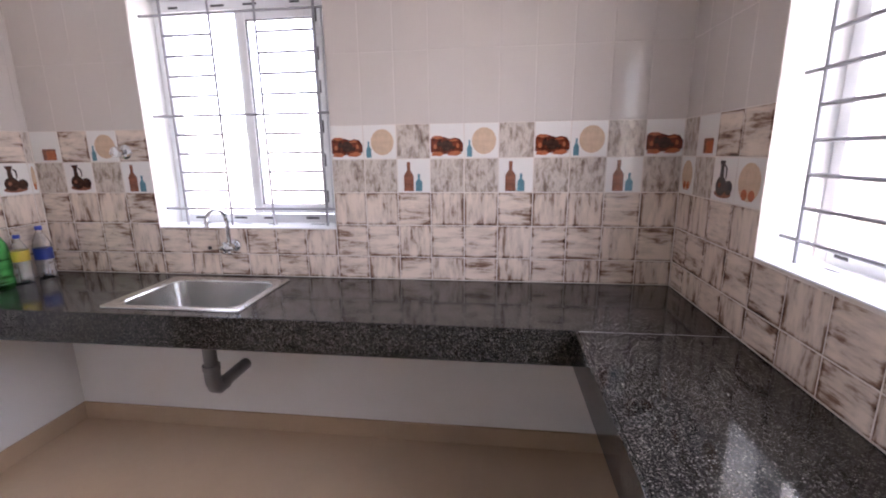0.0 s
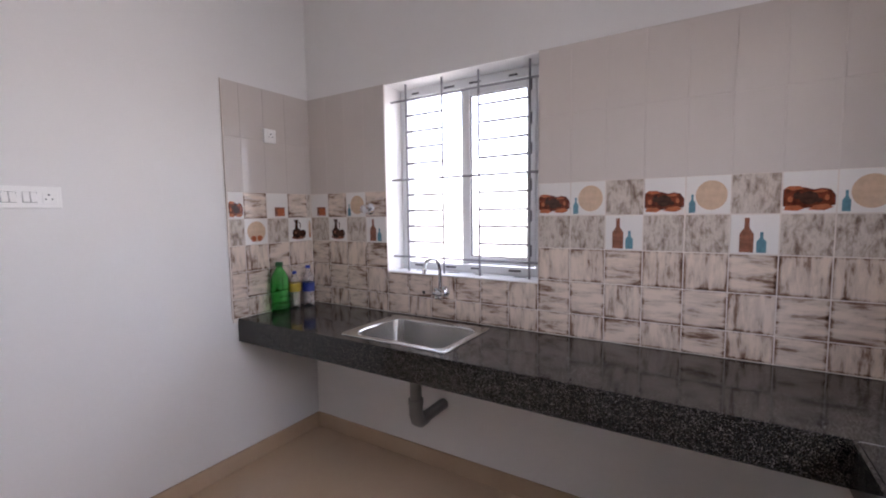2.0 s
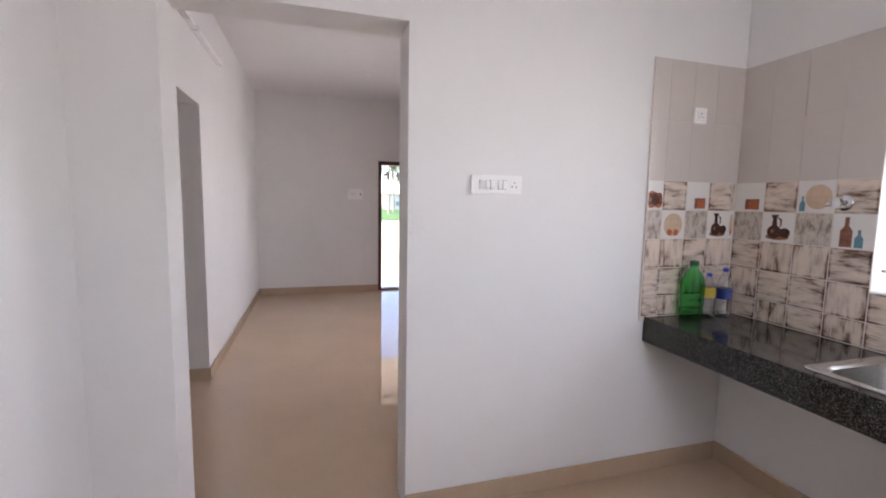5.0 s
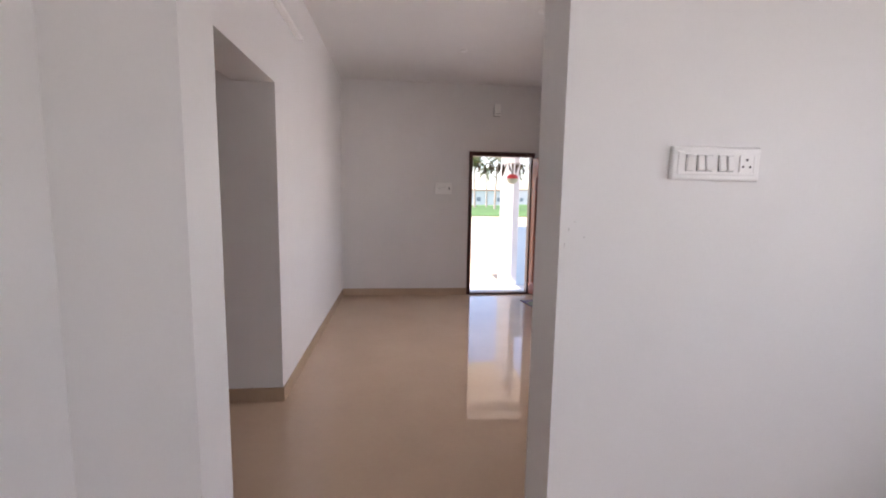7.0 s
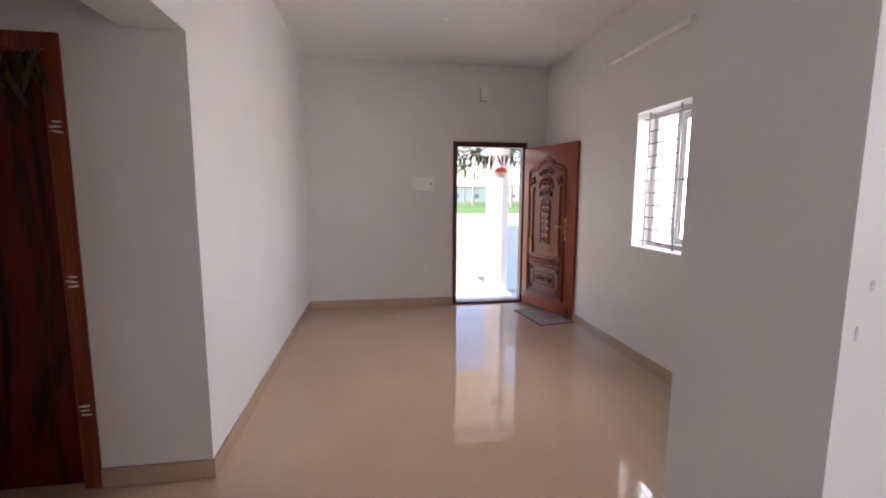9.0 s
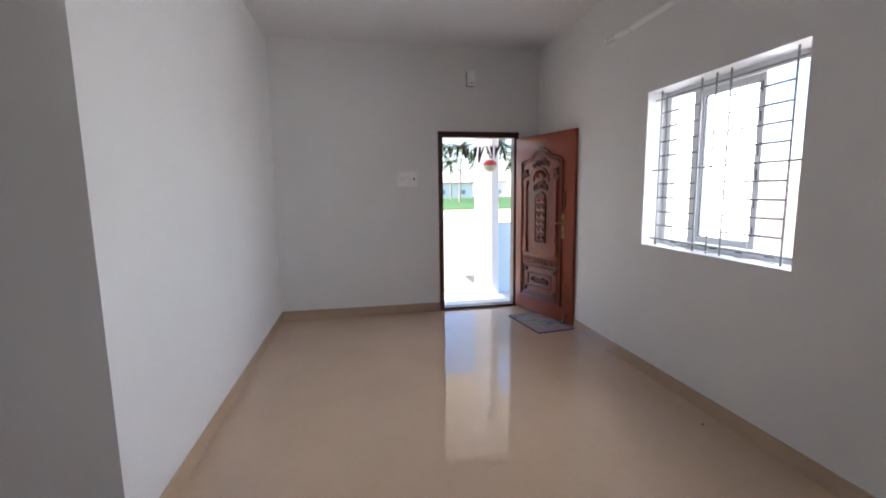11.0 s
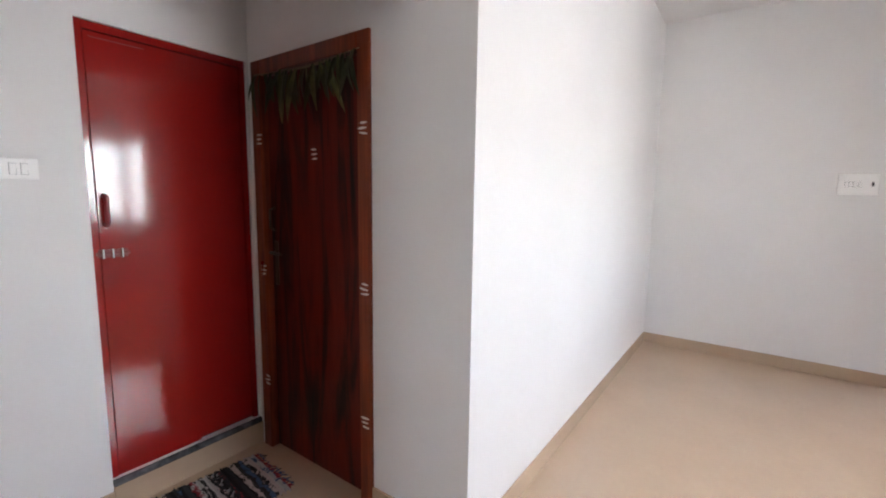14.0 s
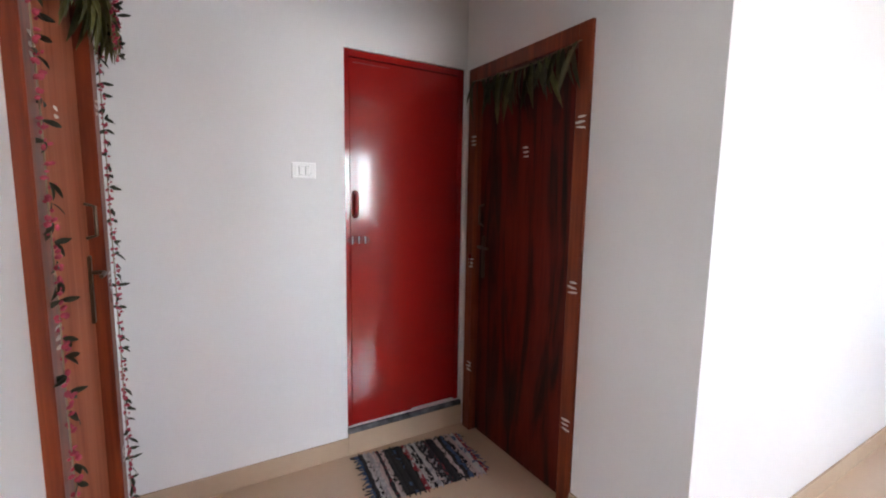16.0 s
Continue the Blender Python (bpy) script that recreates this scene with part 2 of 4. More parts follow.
MARBLE = surface("dark_marble_sill", (0.10, 0.105, 0.11), 0.15, vary=0.9, scale=14, fine=50, relief=0)
MDOOR = surface("embossed_door_paint", (0.29, 0.053, 0.018), 0.30, 0.0, vary=0.14, scale=3, fine=80, relief=0.05, coat=0.12)
MOUTLINE = surface("dark_door_outline", (0.11, 0.024, 0.012), 0.40, vary=0.3, scale=20, relief=0.05)
MDARK = surface("embossed_recess", (0.23, 0.048, 0.021), 0.34, vary=0.2, scale=12, fine=90, relief=0.08, coat=0.0)
MFRAME = surface("dark_brown_frame", (0.062, 0.013, 0.008), 0.36, vary=0.15, scale=6, relief=0.06)
WLEAF = streaked("dark_wood_laminate", [(0.32, (0.007, 0.002, 0.002)), (0.44, (0.045, 0.007, 0.004)), (0.54, (0.11, 0.011, 0.005)), (0.75, (0.18, 0.020, 0.008))], 0.30, (5, 1, 0.5), 2.1, 0.9, 0.06, True, 0.0, 0.18)
WFRAME = streaked("varnished_teak", [(0.3, (0.11, 0.018, 0.006)), (0.5, (0.21, 0.037, 0.011)), (0.75, (0.30, 0.063, 0.018))], 0.34, (14, 14, 0.6), 1.6, 0.6, 0.06, True, 0.0, 0.3)
IRON = surface("dark_bronze", (0.10, 0.075, 0.055), 0.35, 1.0, vary=0.2, scale=20, relief=0.05)
BLEAF = streaked("bedroom_door_wood", [(0.25, (0.22, 0.052, 0.022)), (0.45, (0.37, 0.105, 0.048)), (0.75, (0.48, 0.165, 0.085))], 0.6, (9, 1, 0.5), 1.1, 0.9, 0.05, True, 0.0, 0.05)
ASH = surface("white_ash_paste", (0.72, 0.66, 0.60), 0.9, vary=0.2, scale=60, relief=0.2)
LEAF_G = surface("mango_leaf_green", (0.145, 0.135, 0.04), 0.5, vary=0.7, scale=12, scatter=True, relief=0.1)
LEAF_O = surface("mango_leaf_olive", (0.06, 0.058, 0.02), 0.6, vary=0.6, scale=12, scatter=True, relief=0.1)
# grey that stands for shade on white plastic: bell sides, gaps round rockers
SHADE_GREY = surface("shade_grey", (0.16, 0.155, 0.15), 0.45, vary=0.05, relief=0)
LEAF_S = surface("garland_leaf_dark", (0.032, 0.034, 0.014), 0.6, vary=0.6, scale=20, relief=0.1)
LEAF_D = surface("mango_leaf_dried", (0.10, 0.07, 0.035), 0.7, vary=0.5, scale=12, scatter=True, relief=0.1)
THREAD = surface("thread", (0.30, 0.22, 0.14), 0.9, relief=0)
PINK = surface("pink_petals", (0.42, 0.05, 0.085), 0.8, vary=0.4, scale=50, relief=0.1)
RAG = striped("rag_strips", [(0.012, 0.012, 0.014), (0.45, 0.43, 0.41), (0.012, 0.012, 0.016), (0.30, 0.29, 0.30), (0.05, 0.09, 0.17), (0.010, 0.010, 0.012), (0.50, 0.40, 0.37), (0.015, 0.013, 0.013), (0.24, 0.02, 0.03), (0.02, 0.02, 0.02)], 46, 0)
MAT_CLOTH = streaked("printed_mat", [(0.38, (0.20, 0.15, 0.30)), (0.44, (0.38, 0.36, 0.38)), (0.49, (0.16, 0.32, 0.15)), (0.53, (0.38, 0.38, 0.36)), (0.58, (0.46, 0.22, 0.30))], 0.95, (1.6, 0.6, 1), 3.6, 0.3, 0.6, False)
MAT_EDGE = surface("mat_binding", (0.10, 0.06, 0.20), 0.9, vary=0.2, scale=60, relief=0.4)
BOTTLE_G = clear("green_bottle_plastic", (0.42, 0.96, 0.55), 0.04, 1.25)
BOTTLE_C = clear("clear_bottle_plastic", (0.95, 0.98, 1.0), 0.03, 1.45)
CAP_B = surface("blue_cap", (0.03, 0.06, 0.42), 0.35, relief=0)
CAP_G = surface("green_cap", (0.02, 0.12, 0.04), 0.35, relief=0)
LAB_Y = surface("yellow_label", (0.58, 0.42, 0.05), 0.4, vary=0.15, scale=30, relief=0)
LAB_B = surface("blue_label", (0.012, 0.03, 0.20), 0.4, vary=0.2, scale=30, relief=0)
PORCH = surface("porch_paint", (0.80, 0.82, 0.84), 0.7, vary=0.04, scale=2)
PORCH_B = surface("porch_blue_paint", (0.50, 0.64, 0.74), 0.7, vary=0.04, scale=2)
PORCH_F = surface("porch_floor", (0.56, 0.58, 0.60), 0.5, vary=0.12, scale=3)
SAND = surface("dry_ground", (0.40, 0.32, 0.22), 0.95, vary=0.25, scale=0.35, fine=4, relief=0.5)
GRASS = surface("crop_green", (0.05, 0.125, 0.022), 0.9, vary=0.3, scale=0.3, fine=5, relief=0.6)
BARK = surface("palm_bark", (0.34, 0.29, 0.24), 0.9, vary=0.2, scale=3, relief=0.4)
FROND = surface("palm_frond", (0.11, 0.13, 0.075), 0.6, vary=0.3, scale=2)
FAR_GLASS = surface("far_window", (0.20, 0.23, 0.26), 0.3, relief=0)
HOUSE = surface("far_house_paint", (0.62, 0.62, 0.62), 0.8, vary=0.06, scale=0.5)
ROOF = surface("far_roof", (0.30, 0.16, 0.11), 0.8, vary=0.2, scale=1)
GOURD_R = surface("red_paint", (0.50, 0.03, 0.035), 0.35, vary=0.1, scale=9, relief=0.05)
GOURD_W = surface("pale_gourd", (0.50, 0.52, 0.38), 0.4, vary=0.2, scale=9, relief=0.05)


# ---- mesh helpers ----
def box(bm, x0, x1, y0, y1, z0, z1, bevel=0.0, seg=1):
    vs = [bm.verts.new((x, y, z)) for x in (x0, x1) for y in (y0, y1) for z in (z0, z1)]
    fs = [bm.faces.new([vs[i] for i in q]) for q in ((0, 1, 3, 2), (4, 6, 7, 5), (0, 4, 5, 1), (2, 3, 7, 6), (0, 2, 6, 4), (1, 5, 7, 3))]
    if bevel:
        es = list({e for f in fs for e in f.edges})
        bmesh.ops.bevel(bm, geom=es, offset=bevel, segments=seg, affect="EDGES", profile=0.5)
    return bm


def boxed(*args, **kw):
    return box(bmesh.new(), *args, **kw)


def lathe(profile, steps=24, bm=None, m=None):
    """A turned body from (radius, height) pairs, bottom to top."""
    bm = bm or bmesh.new()
    m = m or Matrix()
    rings = []
    for r, z in profile:
        rings.append([bm.verts.new(m @ Vector((r * math.cos(2 * math.pi * i / steps), r * math.sin(2 * math.pi * i / steps), z))) for i in range(steps)])
    for a, b in zip(rings, rings[1:]):
        for i in range(steps):
            bm.faces.new((a[i], a[(i + 1) % steps], b[(i + 1) % steps], b[i]))
    bm.faces.new(rings[0][::-1])
    bm.faces.new(rings[-1])
    return bm


def tube(points, r, steps=10, bm=None, cap=True):
    """A round bar along a line of points; r is one radius or one for each point."""
    bm = bm or bmesh.new()
    pts = [Vector(p) for p in points]
    radii = r if isinstance(r, (list, tuple)) else [r] * len(pts)
    rings, up = [], Vector((0.03, 0.05, 1)).normalized()
    for i, p in enumerate(pts):
        d = (pts[min(i + 1, len(pts) - 1)] - pts[max(i - 1, 0)]).normalized()
        if abs(d.dot(up)) > 0.95:
            up = Vector((1, 0.04, 0.02)).normalized()
        a = d.cross(up).normalized()
        b = d.cross(a)
        up = -b if b.dot(up) < 0 else b
        a = d.cross(up).normalized()
        b = d.cross(a)
        rings.append([bm.verts.new(p + radii[i] * (math.cos(2 * math.pi * k / steps) * a + math.sin(2 * math.pi * k / steps) * b)) for k in range(steps)])
    for x, y in zip(rings, rings[1:]):
        for k in range(steps):
            bm.faces.new((x[k], x[(k + 1) % steps], y[(k + 1) % steps], y[k]))
    if cap:
        bm.faces.new(rings[0][::-1])
        bm.faces.new(rings[-1])
    return bm


def slab_outline(outline, y0, y1, bm=None):
    """A flat piece in the xz plane from an outline, y0 at the back and y1 in front."""
    bm = bm or bmesh.new()
    a = [bm.verts.new((x, y0, z)) for x, z in outline]
    b = [bm.verts.new((x, y1, z)) for x, z in outline]
    n = len(a)
    bm.faces.new(a)
    bm.faces.new(b[::-1])
    for i in range(n):
        bm.faces.new((a[i], b[i], b[(i + 1) % n], a[(i + 1) % n]))
    return bm


def mesh_of(name, bm, material, smooth=False):
    bmesh.ops.recalc_face_normals(bm, faces=bm.faces)
    me = bpy.data.meshes.new(name)
    bm.to_mesh(me)
    bm.free()
    me.materials.append(material)
    if smooth:
        for p in me.polygons:
            p.use_smooth = True
        me.set_sharp_from_angle(angle=radians(38))
    return me


def part(name, bm, material, parent, label="", smooth=False, at=None):
    ob = new(name, mesh_of(name, bm, material, smooth))
    ob.parent = parent
    if at is not None:
        ob.matrix_basis = at
    return tagged(ob, label) if label else ob


def thing(name, m, label, category, group="", kind=""):
    ob = new(name)
    ob.empty_display_size = 0.1
    ob.matrix_basis = m
    return tagged(ob, label, category, group, kind)


def structure(name, bm, material, label="", category="", smooth=False):
    return tagged(new(name, mesh_of(name, bm, material, smooth)), label, category, kind="structure")


def arc(cx, cz, r, a0, a1, n):
    return [(cx + r * math.cos(radians(a0 + (a1 - a0) * i / n)), cz + r * math.sin(radians(a0 + (a1 - a0) * i / n))) for i in range(n + 1)]


# ---- the house: walls, floor, ceiling ----
XW, XE, YN, YS = -7.67, 0.735, 2.02, -1.06      # hall west face, kitchen east face, north and south faces
PK, PH = -2.39, -2.59                          # partition: kitchen face, hall face
LW, LS = -4.32, -2.495                         # lobby west face, lobby south face
H = 3.08


def wall_with_holes(u0, u1, z0, z1, holes, place):
    """Boxes round rectangular openings (u0, u1, z0, z1); place(bm, u0, u1, z0, z1) adds one box."""
    bm = bmesh.new()
    cuts = sorted({u0, u1, *[h[0] for h in holes], *[h[1] for h in holes]})
    for a, b in zip(cuts, cuts[1:]):
        here = sorted([h for h in holes if h[0] <= a + 1e-6 and h[1] >= b - 1e-6], key=lambda h: h[2])
        low = z0
        for h in here:
            if h[2] > low + 1e-6:
                place(bm, a, b, low, h[2])
            low = h[3]
        if low < z1 - 1e-6:
            place(bm, a, b, low, z1)
    bmesh.ops.remove_doubles(bm, verts=bm.verts, dist=1e-5)
    return bm


KW = (-1.737, -0.808, 1.12, 2.205)              # kitchen window in the north wall
HW = (-5.615, -4.405, 1.005, 2.15)              # hall window in the north wall
EW = (0.28, 1.417, 1.15, 2.20)                  # kitchen window in the east wall
MD = (0.776, 1.762, 0.0, 2.13)                   # main door in the west wall
WD = (-2.454, -1.576, 0.0, 2.14)                # wooden door, lobby west
BD = (-2.37, -1.48, 0.0, 2.15)                  # bedroom door, lobby east
RD = (-4.305, -3.585, 0.155, 2.15)              # red door, lobby south
OP = (-0.760, 0.166, 0.0, 2.22)                 # opening between kitchen and hall

wall_north = structure("wall_north", wall_with_holes(-7.9, 0.965, 0, H, [KW, HW], lambda bm, a, b, c, d: box(bm, a, b, YN, YN + 0.23, c, d)), PAINT, "off-white painted plaster wall with window openings", "wall")
wall_east = structure("wall_east", wall_with_holes(-1.26, YN, 0, H, [EW], lambda bm, a, b, c, d: box(bm, XE, XE + 0.23, a, b, c, d)), PAINT, "off-white painted kitchen wall with a window opening", "wall")
wall_west = structure("wall_west", wall_with_holes(YS - 0.27, YN, 0, H, [MD], lambda bm, a, b, c, d: box(bm, XW - 0.23, XW, a, b, c, d)), PAINT, "off-white painted hall wall round the main door", "wall")
wall_partition = structure("wall_partition", wall_with_holes(LS - 0.2, YN, 0, H, [OP, BD], lambda bm, a, b, c, d: box(bm, PH, PK, a, b, c, d)), PAINT, "off-white painted partition wall with an open doorway", "wall")
wall_south = structure("wall_south", wall_with_holes(XW, PH, 0, H, [(LW, PH, 0, 2.18)], lambda bm, a, b, c, d: box(bm, a, b, YS - 0.27, YS, c, d)), PAINT, "off-white painted hall wall with a wide lobby opening", "wall")
wall_lobby_west = structure("wall_lobby_west", wall_with_holes(LS - 0.2, YS - 0.27, 0, H, [WD], lambda bm, a, b, c, d: box(bm, LW - 0.2, LW, a, b, c, d)), PAINT, "off-white painted lobby wall round a wooden door", "wall")
wall_lobby_south = structure("wall_lobby_south", wall_with_holes(LW, PH, 0, H, [RD], lambda bm, a, b, c, d: box(bm, a, b, LS - 0.2, LS, c, d)), PAINT, "off-white painted lobby wall round a red door", "wall")
wall_kitchen_south = structure("wall_kitchen_south", boxed(PK, XE, YS - 0.2, YS, 0, H), PAINT, "off-white painted kitchen wall", "wall")
structure("wall_outer_south", boxed(-7.9, 0.965, -4.4, -4.2, 0, H), PAINT, "plain outer wall of the closed rooms", "wall")
structure("wall_outer_west", boxed(-7.9, -7.7, -4.2, YS - 0.27, 0, H), PAINT, "plain outer wall of the closed rooms", "wall")
structure("wall_outer_east", boxed(XE, 0.965, -4.2, -1.26, 0, H), PAINT, "plain outer wall of the closed rooms", "wall")
floor = structure("floor", boxed(-7.9, 0.965, -4.4, YN + 0.23, -0.25, 0), FLOOR, "polished beige vitrified tile floor", "floor")
ceiling = structure("ceiling", boxed(-7.9, 0.965, -4.4, YN + 0.23, H, H + 0.14), CEIL, "plain white painted ceiling", "ceiling")
loft = structure("loft_slab", boxed(0.113, XE - 0.001, YS + 0.001, YN - 0.001, 2.225, 2.60, 0.004), PAINT, "off-white plastered loft over the kitchen worktop", "loft")

for y, z, w, h in ((0.190, 1.372, 0.002, 0.010), (0.205, 1.392, 0.004, 0.002), (0.233, 1.352, 0.003, 0.004), (0.180, 1.33, 0.0015, 0.014)):
    part("scuff", slab_outline([(w * math.cos(radians(a)) * (1 + 0.3 * math.sin(a)), h / 2 * math.sin(radians(a))) for a in range(0, 360, 40)], 0.0, -0.0008), SCUFF, wall_partition, at=pose(PK, y, z, 0, 0, 90))

# skirting of floor tile, each run a little proud of its wall
SK, ST = 0.1, 0.012
runs = [
    (PK, XE, YN - ST, YN), (XE - ST, XE, YS + ST, YN - ST), (PK, PK + ST, OP[1], YN - ST), (PK, PK + ST, YS + ST, OP[0]), (PK, XE - ST, YS, YS + ST),
    (XW, PH - ST, YN - ST, YN), (XW, XW + ST, YS + ST, MD[0]), (XW, XW + ST, MD[1], YN - ST), (XW, LW, YS, YS + ST),
    (LW, LW + ST, WD[1], YS + ST), (RD[1], PH - ST, LS, LS + ST), (PH - ST, PH, OP[1], YN), (PH - ST, PH, BD[1], OP[0]),
]
for x0, x1, y0, y1 in runs:
    structure("baseboard", boxed(x0, x1, y0, y1, 0.0, SK, 0.002), SKIRT, "beige tile skirting along the wall", "skirting")
structure("baseboard", boxed(LW, RD[1], LS, LS + 0.014, 0, 0.125, 0.002), SKIRT, "beige tile riser under the red door", "step")


# ---- windows ----
def window(name, m, w, h, bars, columns, mullion, sash, label, left_light=True):
    """A white window seen from inside: x across from 0 to w, z up from 0 to h, y out from the wall's inner face."""
    t = thing(name, m, label, "window", kind="structure")
    f = 0.05
    y0, y1 = 0.165, 0.225
    fr = part("window_frame", boxed(0.001, f, y0, y1, 0.001, h - 0.001, 0.003), UPVC, t)
    for a in ((w - f - 0.02, w - 0.001, y0, y1, 0.001, h - 0.001), (f, w - f - 0.02, y0, y1, 0.001, f), (f, w - f - 0.02, y0, y1, h - f, h - 0.001)):
        part("window_frame", boxed(*a, 0.003), UPVC, t)
    part("mullion", boxed(mullion[0], mullion[1], y0 + 0.012, y1, f, h - f, 0.003), UPVC, t)
    s0, s1 = sash
    z0, z1, sw = f + 0.006, h - f - 0.006, 0.045
    sh = part("sash", boxed(s0, s0 + sw, y0 - 0.012, y0 + 0.03, z0, z1, 0.004), UPVC, t)
    for a in ((s1 - sw, s1, z0, z1), (s0 + sw, s1 - sw, z0, z0 + sw), (s0 + sw, s1 - sw, z1 - sw, z1)):
        part("sash_rail", boxed(a[0], a[1], y0 - 0.012, y0 + 0.03, a[2], a[3], 0.004), UPVC, sh)
    for a in ((s0 + sw, s0 + sw + 0.004, z0 + sw, z1 - sw), (s1 - sw - 0.004, s1 - sw, z0 + sw, z1 - sw), (s0 + sw, s1 - sw, z0 + sw, z0 + sw + 0.004), (s0 + sw, s1 - sw, z1 - sw - 0.004, z1 - sw)):
        part("gasket", boxed(a[0], a[1], y0 - 0.006, y0 + 0.006, a[2], a[3]), GASKET, sh)
    for a, b, y in ((s0 + sw, s1 - sw, y0 + 0.01), (f, mullion[0], y0 + 0.035)):
        p = part("pane", boxed(a, b, y, y + 0.004, f + 0.01, h - f - 0.01), GLASS, t)
        p.visible_shadow = False
    part("sill", boxed(0.001, w - 0.001, 0.002, y0, 0.0, 0.006, 0.002), UPVC, t)
    # protective film printing on the frame: short unreadable marks
    rnd = random.Random(len(name) * 7 + int(w * 100))
    for k in range(int(w / 0.2)):
        x = 0.09 + k * 0.2 + rnd.uniform(-0.02, 0.02)
        for z in (h - 0.03, 0.03):
            n = rnd.choice((0.05, 0.07))
            if x + n < w - 0.06 and z < 0.1:
                part("film_mark", boxed(x + 0.05, x + 0.05 + n, 0.105, 0.117, 0.0055, 0.0075), FILM, fr)
            if x + n < w - 0.06:
                part("film_mark", boxed(x, x + n, y0 - 0.001, y0 + 0.001, z - 0.005, z + 0.005), FILM, fr)
    for k in range(int(h / 0.17)):
        z = 0.09 + k * 0.17 + rnd.uniform(-0.02, 0.02)
        part("film_mark", boxed(w - 0.042, w - 0.030, y0 - 0.001, y0 + 0.001, z, z + 0.075), FILM, fr)
        part("film_mark", boxed(s1 - 0.026, s1 - 0.018, y0 - 0.013, y0 - 0.011, z + 0.03, z + 0.09), FILM, sh)
        if h - 0.02 > z + 0.12:
            part("film_mark", boxed(w - 0.0022, w - 0.0005, 0.10, 0.112, z + 0.05, z + 0.12), FILM, fr)
    # steel grille let into the reveal
    g = part("grille", tube([(-0.002, 0.07, bars[0] + 5 * bars[1]), (w + 0.002, 0.07, bars[0] + 5 * bars[1])], 0.0062, 8), GRILLE, t, "grey painted steel window grille", True)
    for k in (0, -5):
        part("grille_bar", tube([(-0.002, 0.07, bars[0] + k * bars[1]), (w + 0.002, 0.07, bars[0] + k * bars[1])], 0.0062, 8), GRILLE, g, smooth=True)
    ups = sorted({c for pair in columns for c in pair})
    for x in ups:
        part("grille_bar", tube([(x, 0.07, -0.001), (x, 0.07, h + 0.001)], 0.0062, 8), GRILLE, g, smooth=True)
    for a, b in columns:
        if b - a < 0.15:
            continue
        for k in (-4, -3, -2, -1, 1, 2, 3, 4):
            z = bars[0] + k * bars[1]
            part("grille_bar", tube([(a, 0.07, z), (b, 0.07, z)], 0.0062, 8), GRILLE, g, smooth=True)
    return t


window("window_1", pose(KW[0], YN - 0.012, KW[2]), KW[1] - KW[0], KW[3] - KW[2], (0.543, 0.0907), [(0.11, 0.355), (0.58, 0.86)], (0.415, 0.435), (0.437, 0.86), "white uPVC kitchen window with a steel grille")
window("window_2", pose(XE - 0.012, EW[1], EW[2], 0, 0, -90), EW[1] - EW[0], EW[3] - EW[2], (0.525, 0.0907), [(0.075, 0.40), (0.68, 1.03)], (0.555, 0.578), (0.58, 1.06), "white uPVC side window with a steel grille")
window("window_3", pose(HW[0], YN - 0.001, HW[2]), HW[1] - HW[0], HW[3] - HW[2], (0.57, 0.103), [(0.067, 0.45), (0.57, 0.57), (0.68, 1.09)], (0.262, 0.335), (0.34, 0.84), "white uPVC hall window with a steel grille")

# ---- main door ----
main_door = thing("door_1", pose(XW, MD[0], 0, 0, 0, 90), "dark brown door frame with carved steel door standing open", "door", kind="structure")
W = MD[1] - MD[0]
for a in ((0, 0.055, 0.0, MD[3]), (W - 0.055, W, 0.0, MD[3]), (0.055, W - 0.055, MD[3] - 0.065, MD[3]), (0.055, W - 0.055, 0.0, 0.028)):
    part("door_frame", boxed(a[0], a[1], -0.012, 0.11, a[2], a[3], 0.004), MFRAME, main_door)


# dark brown bands and grounds behind the raised carving, gathered in one mesh
OUTLINES = bmesh.new()


def relief(points, r, steps):
    """A raised rib of the carving, with a slightly wider dark brown band behind it."""
    radii = r if isinstance(r, (list, tuple)) else [r] * len(points)
    tube([(p[0], p[1] + 0.25 * q, p[2]) for p, q in zip(points, radii)], [q * 1.02 + 0.0032 for q in radii], 6, OUTLINES)
    return tube(points, r, steps)


def scroll(host, cx, cz, r, turns, y0, y1, flip=1, start=0.0, w=0.015):
    """A raised carved scroll."""
    pts = []
    for i in range(15):
        t = i / 14
        a = start + flip * t * turns * 2 * math.pi
        q = r * (1 - 0.75 * t)
        pts.append((cx + q * math.cos(a), (y0 + y1) / 2, cz + q * math.sin(a)))
    part("carved_scroll", relief(pts, [w * (1 - 0.45 * i / 14) for i in range(15)], 6), MDOOR, host, smooth=True)


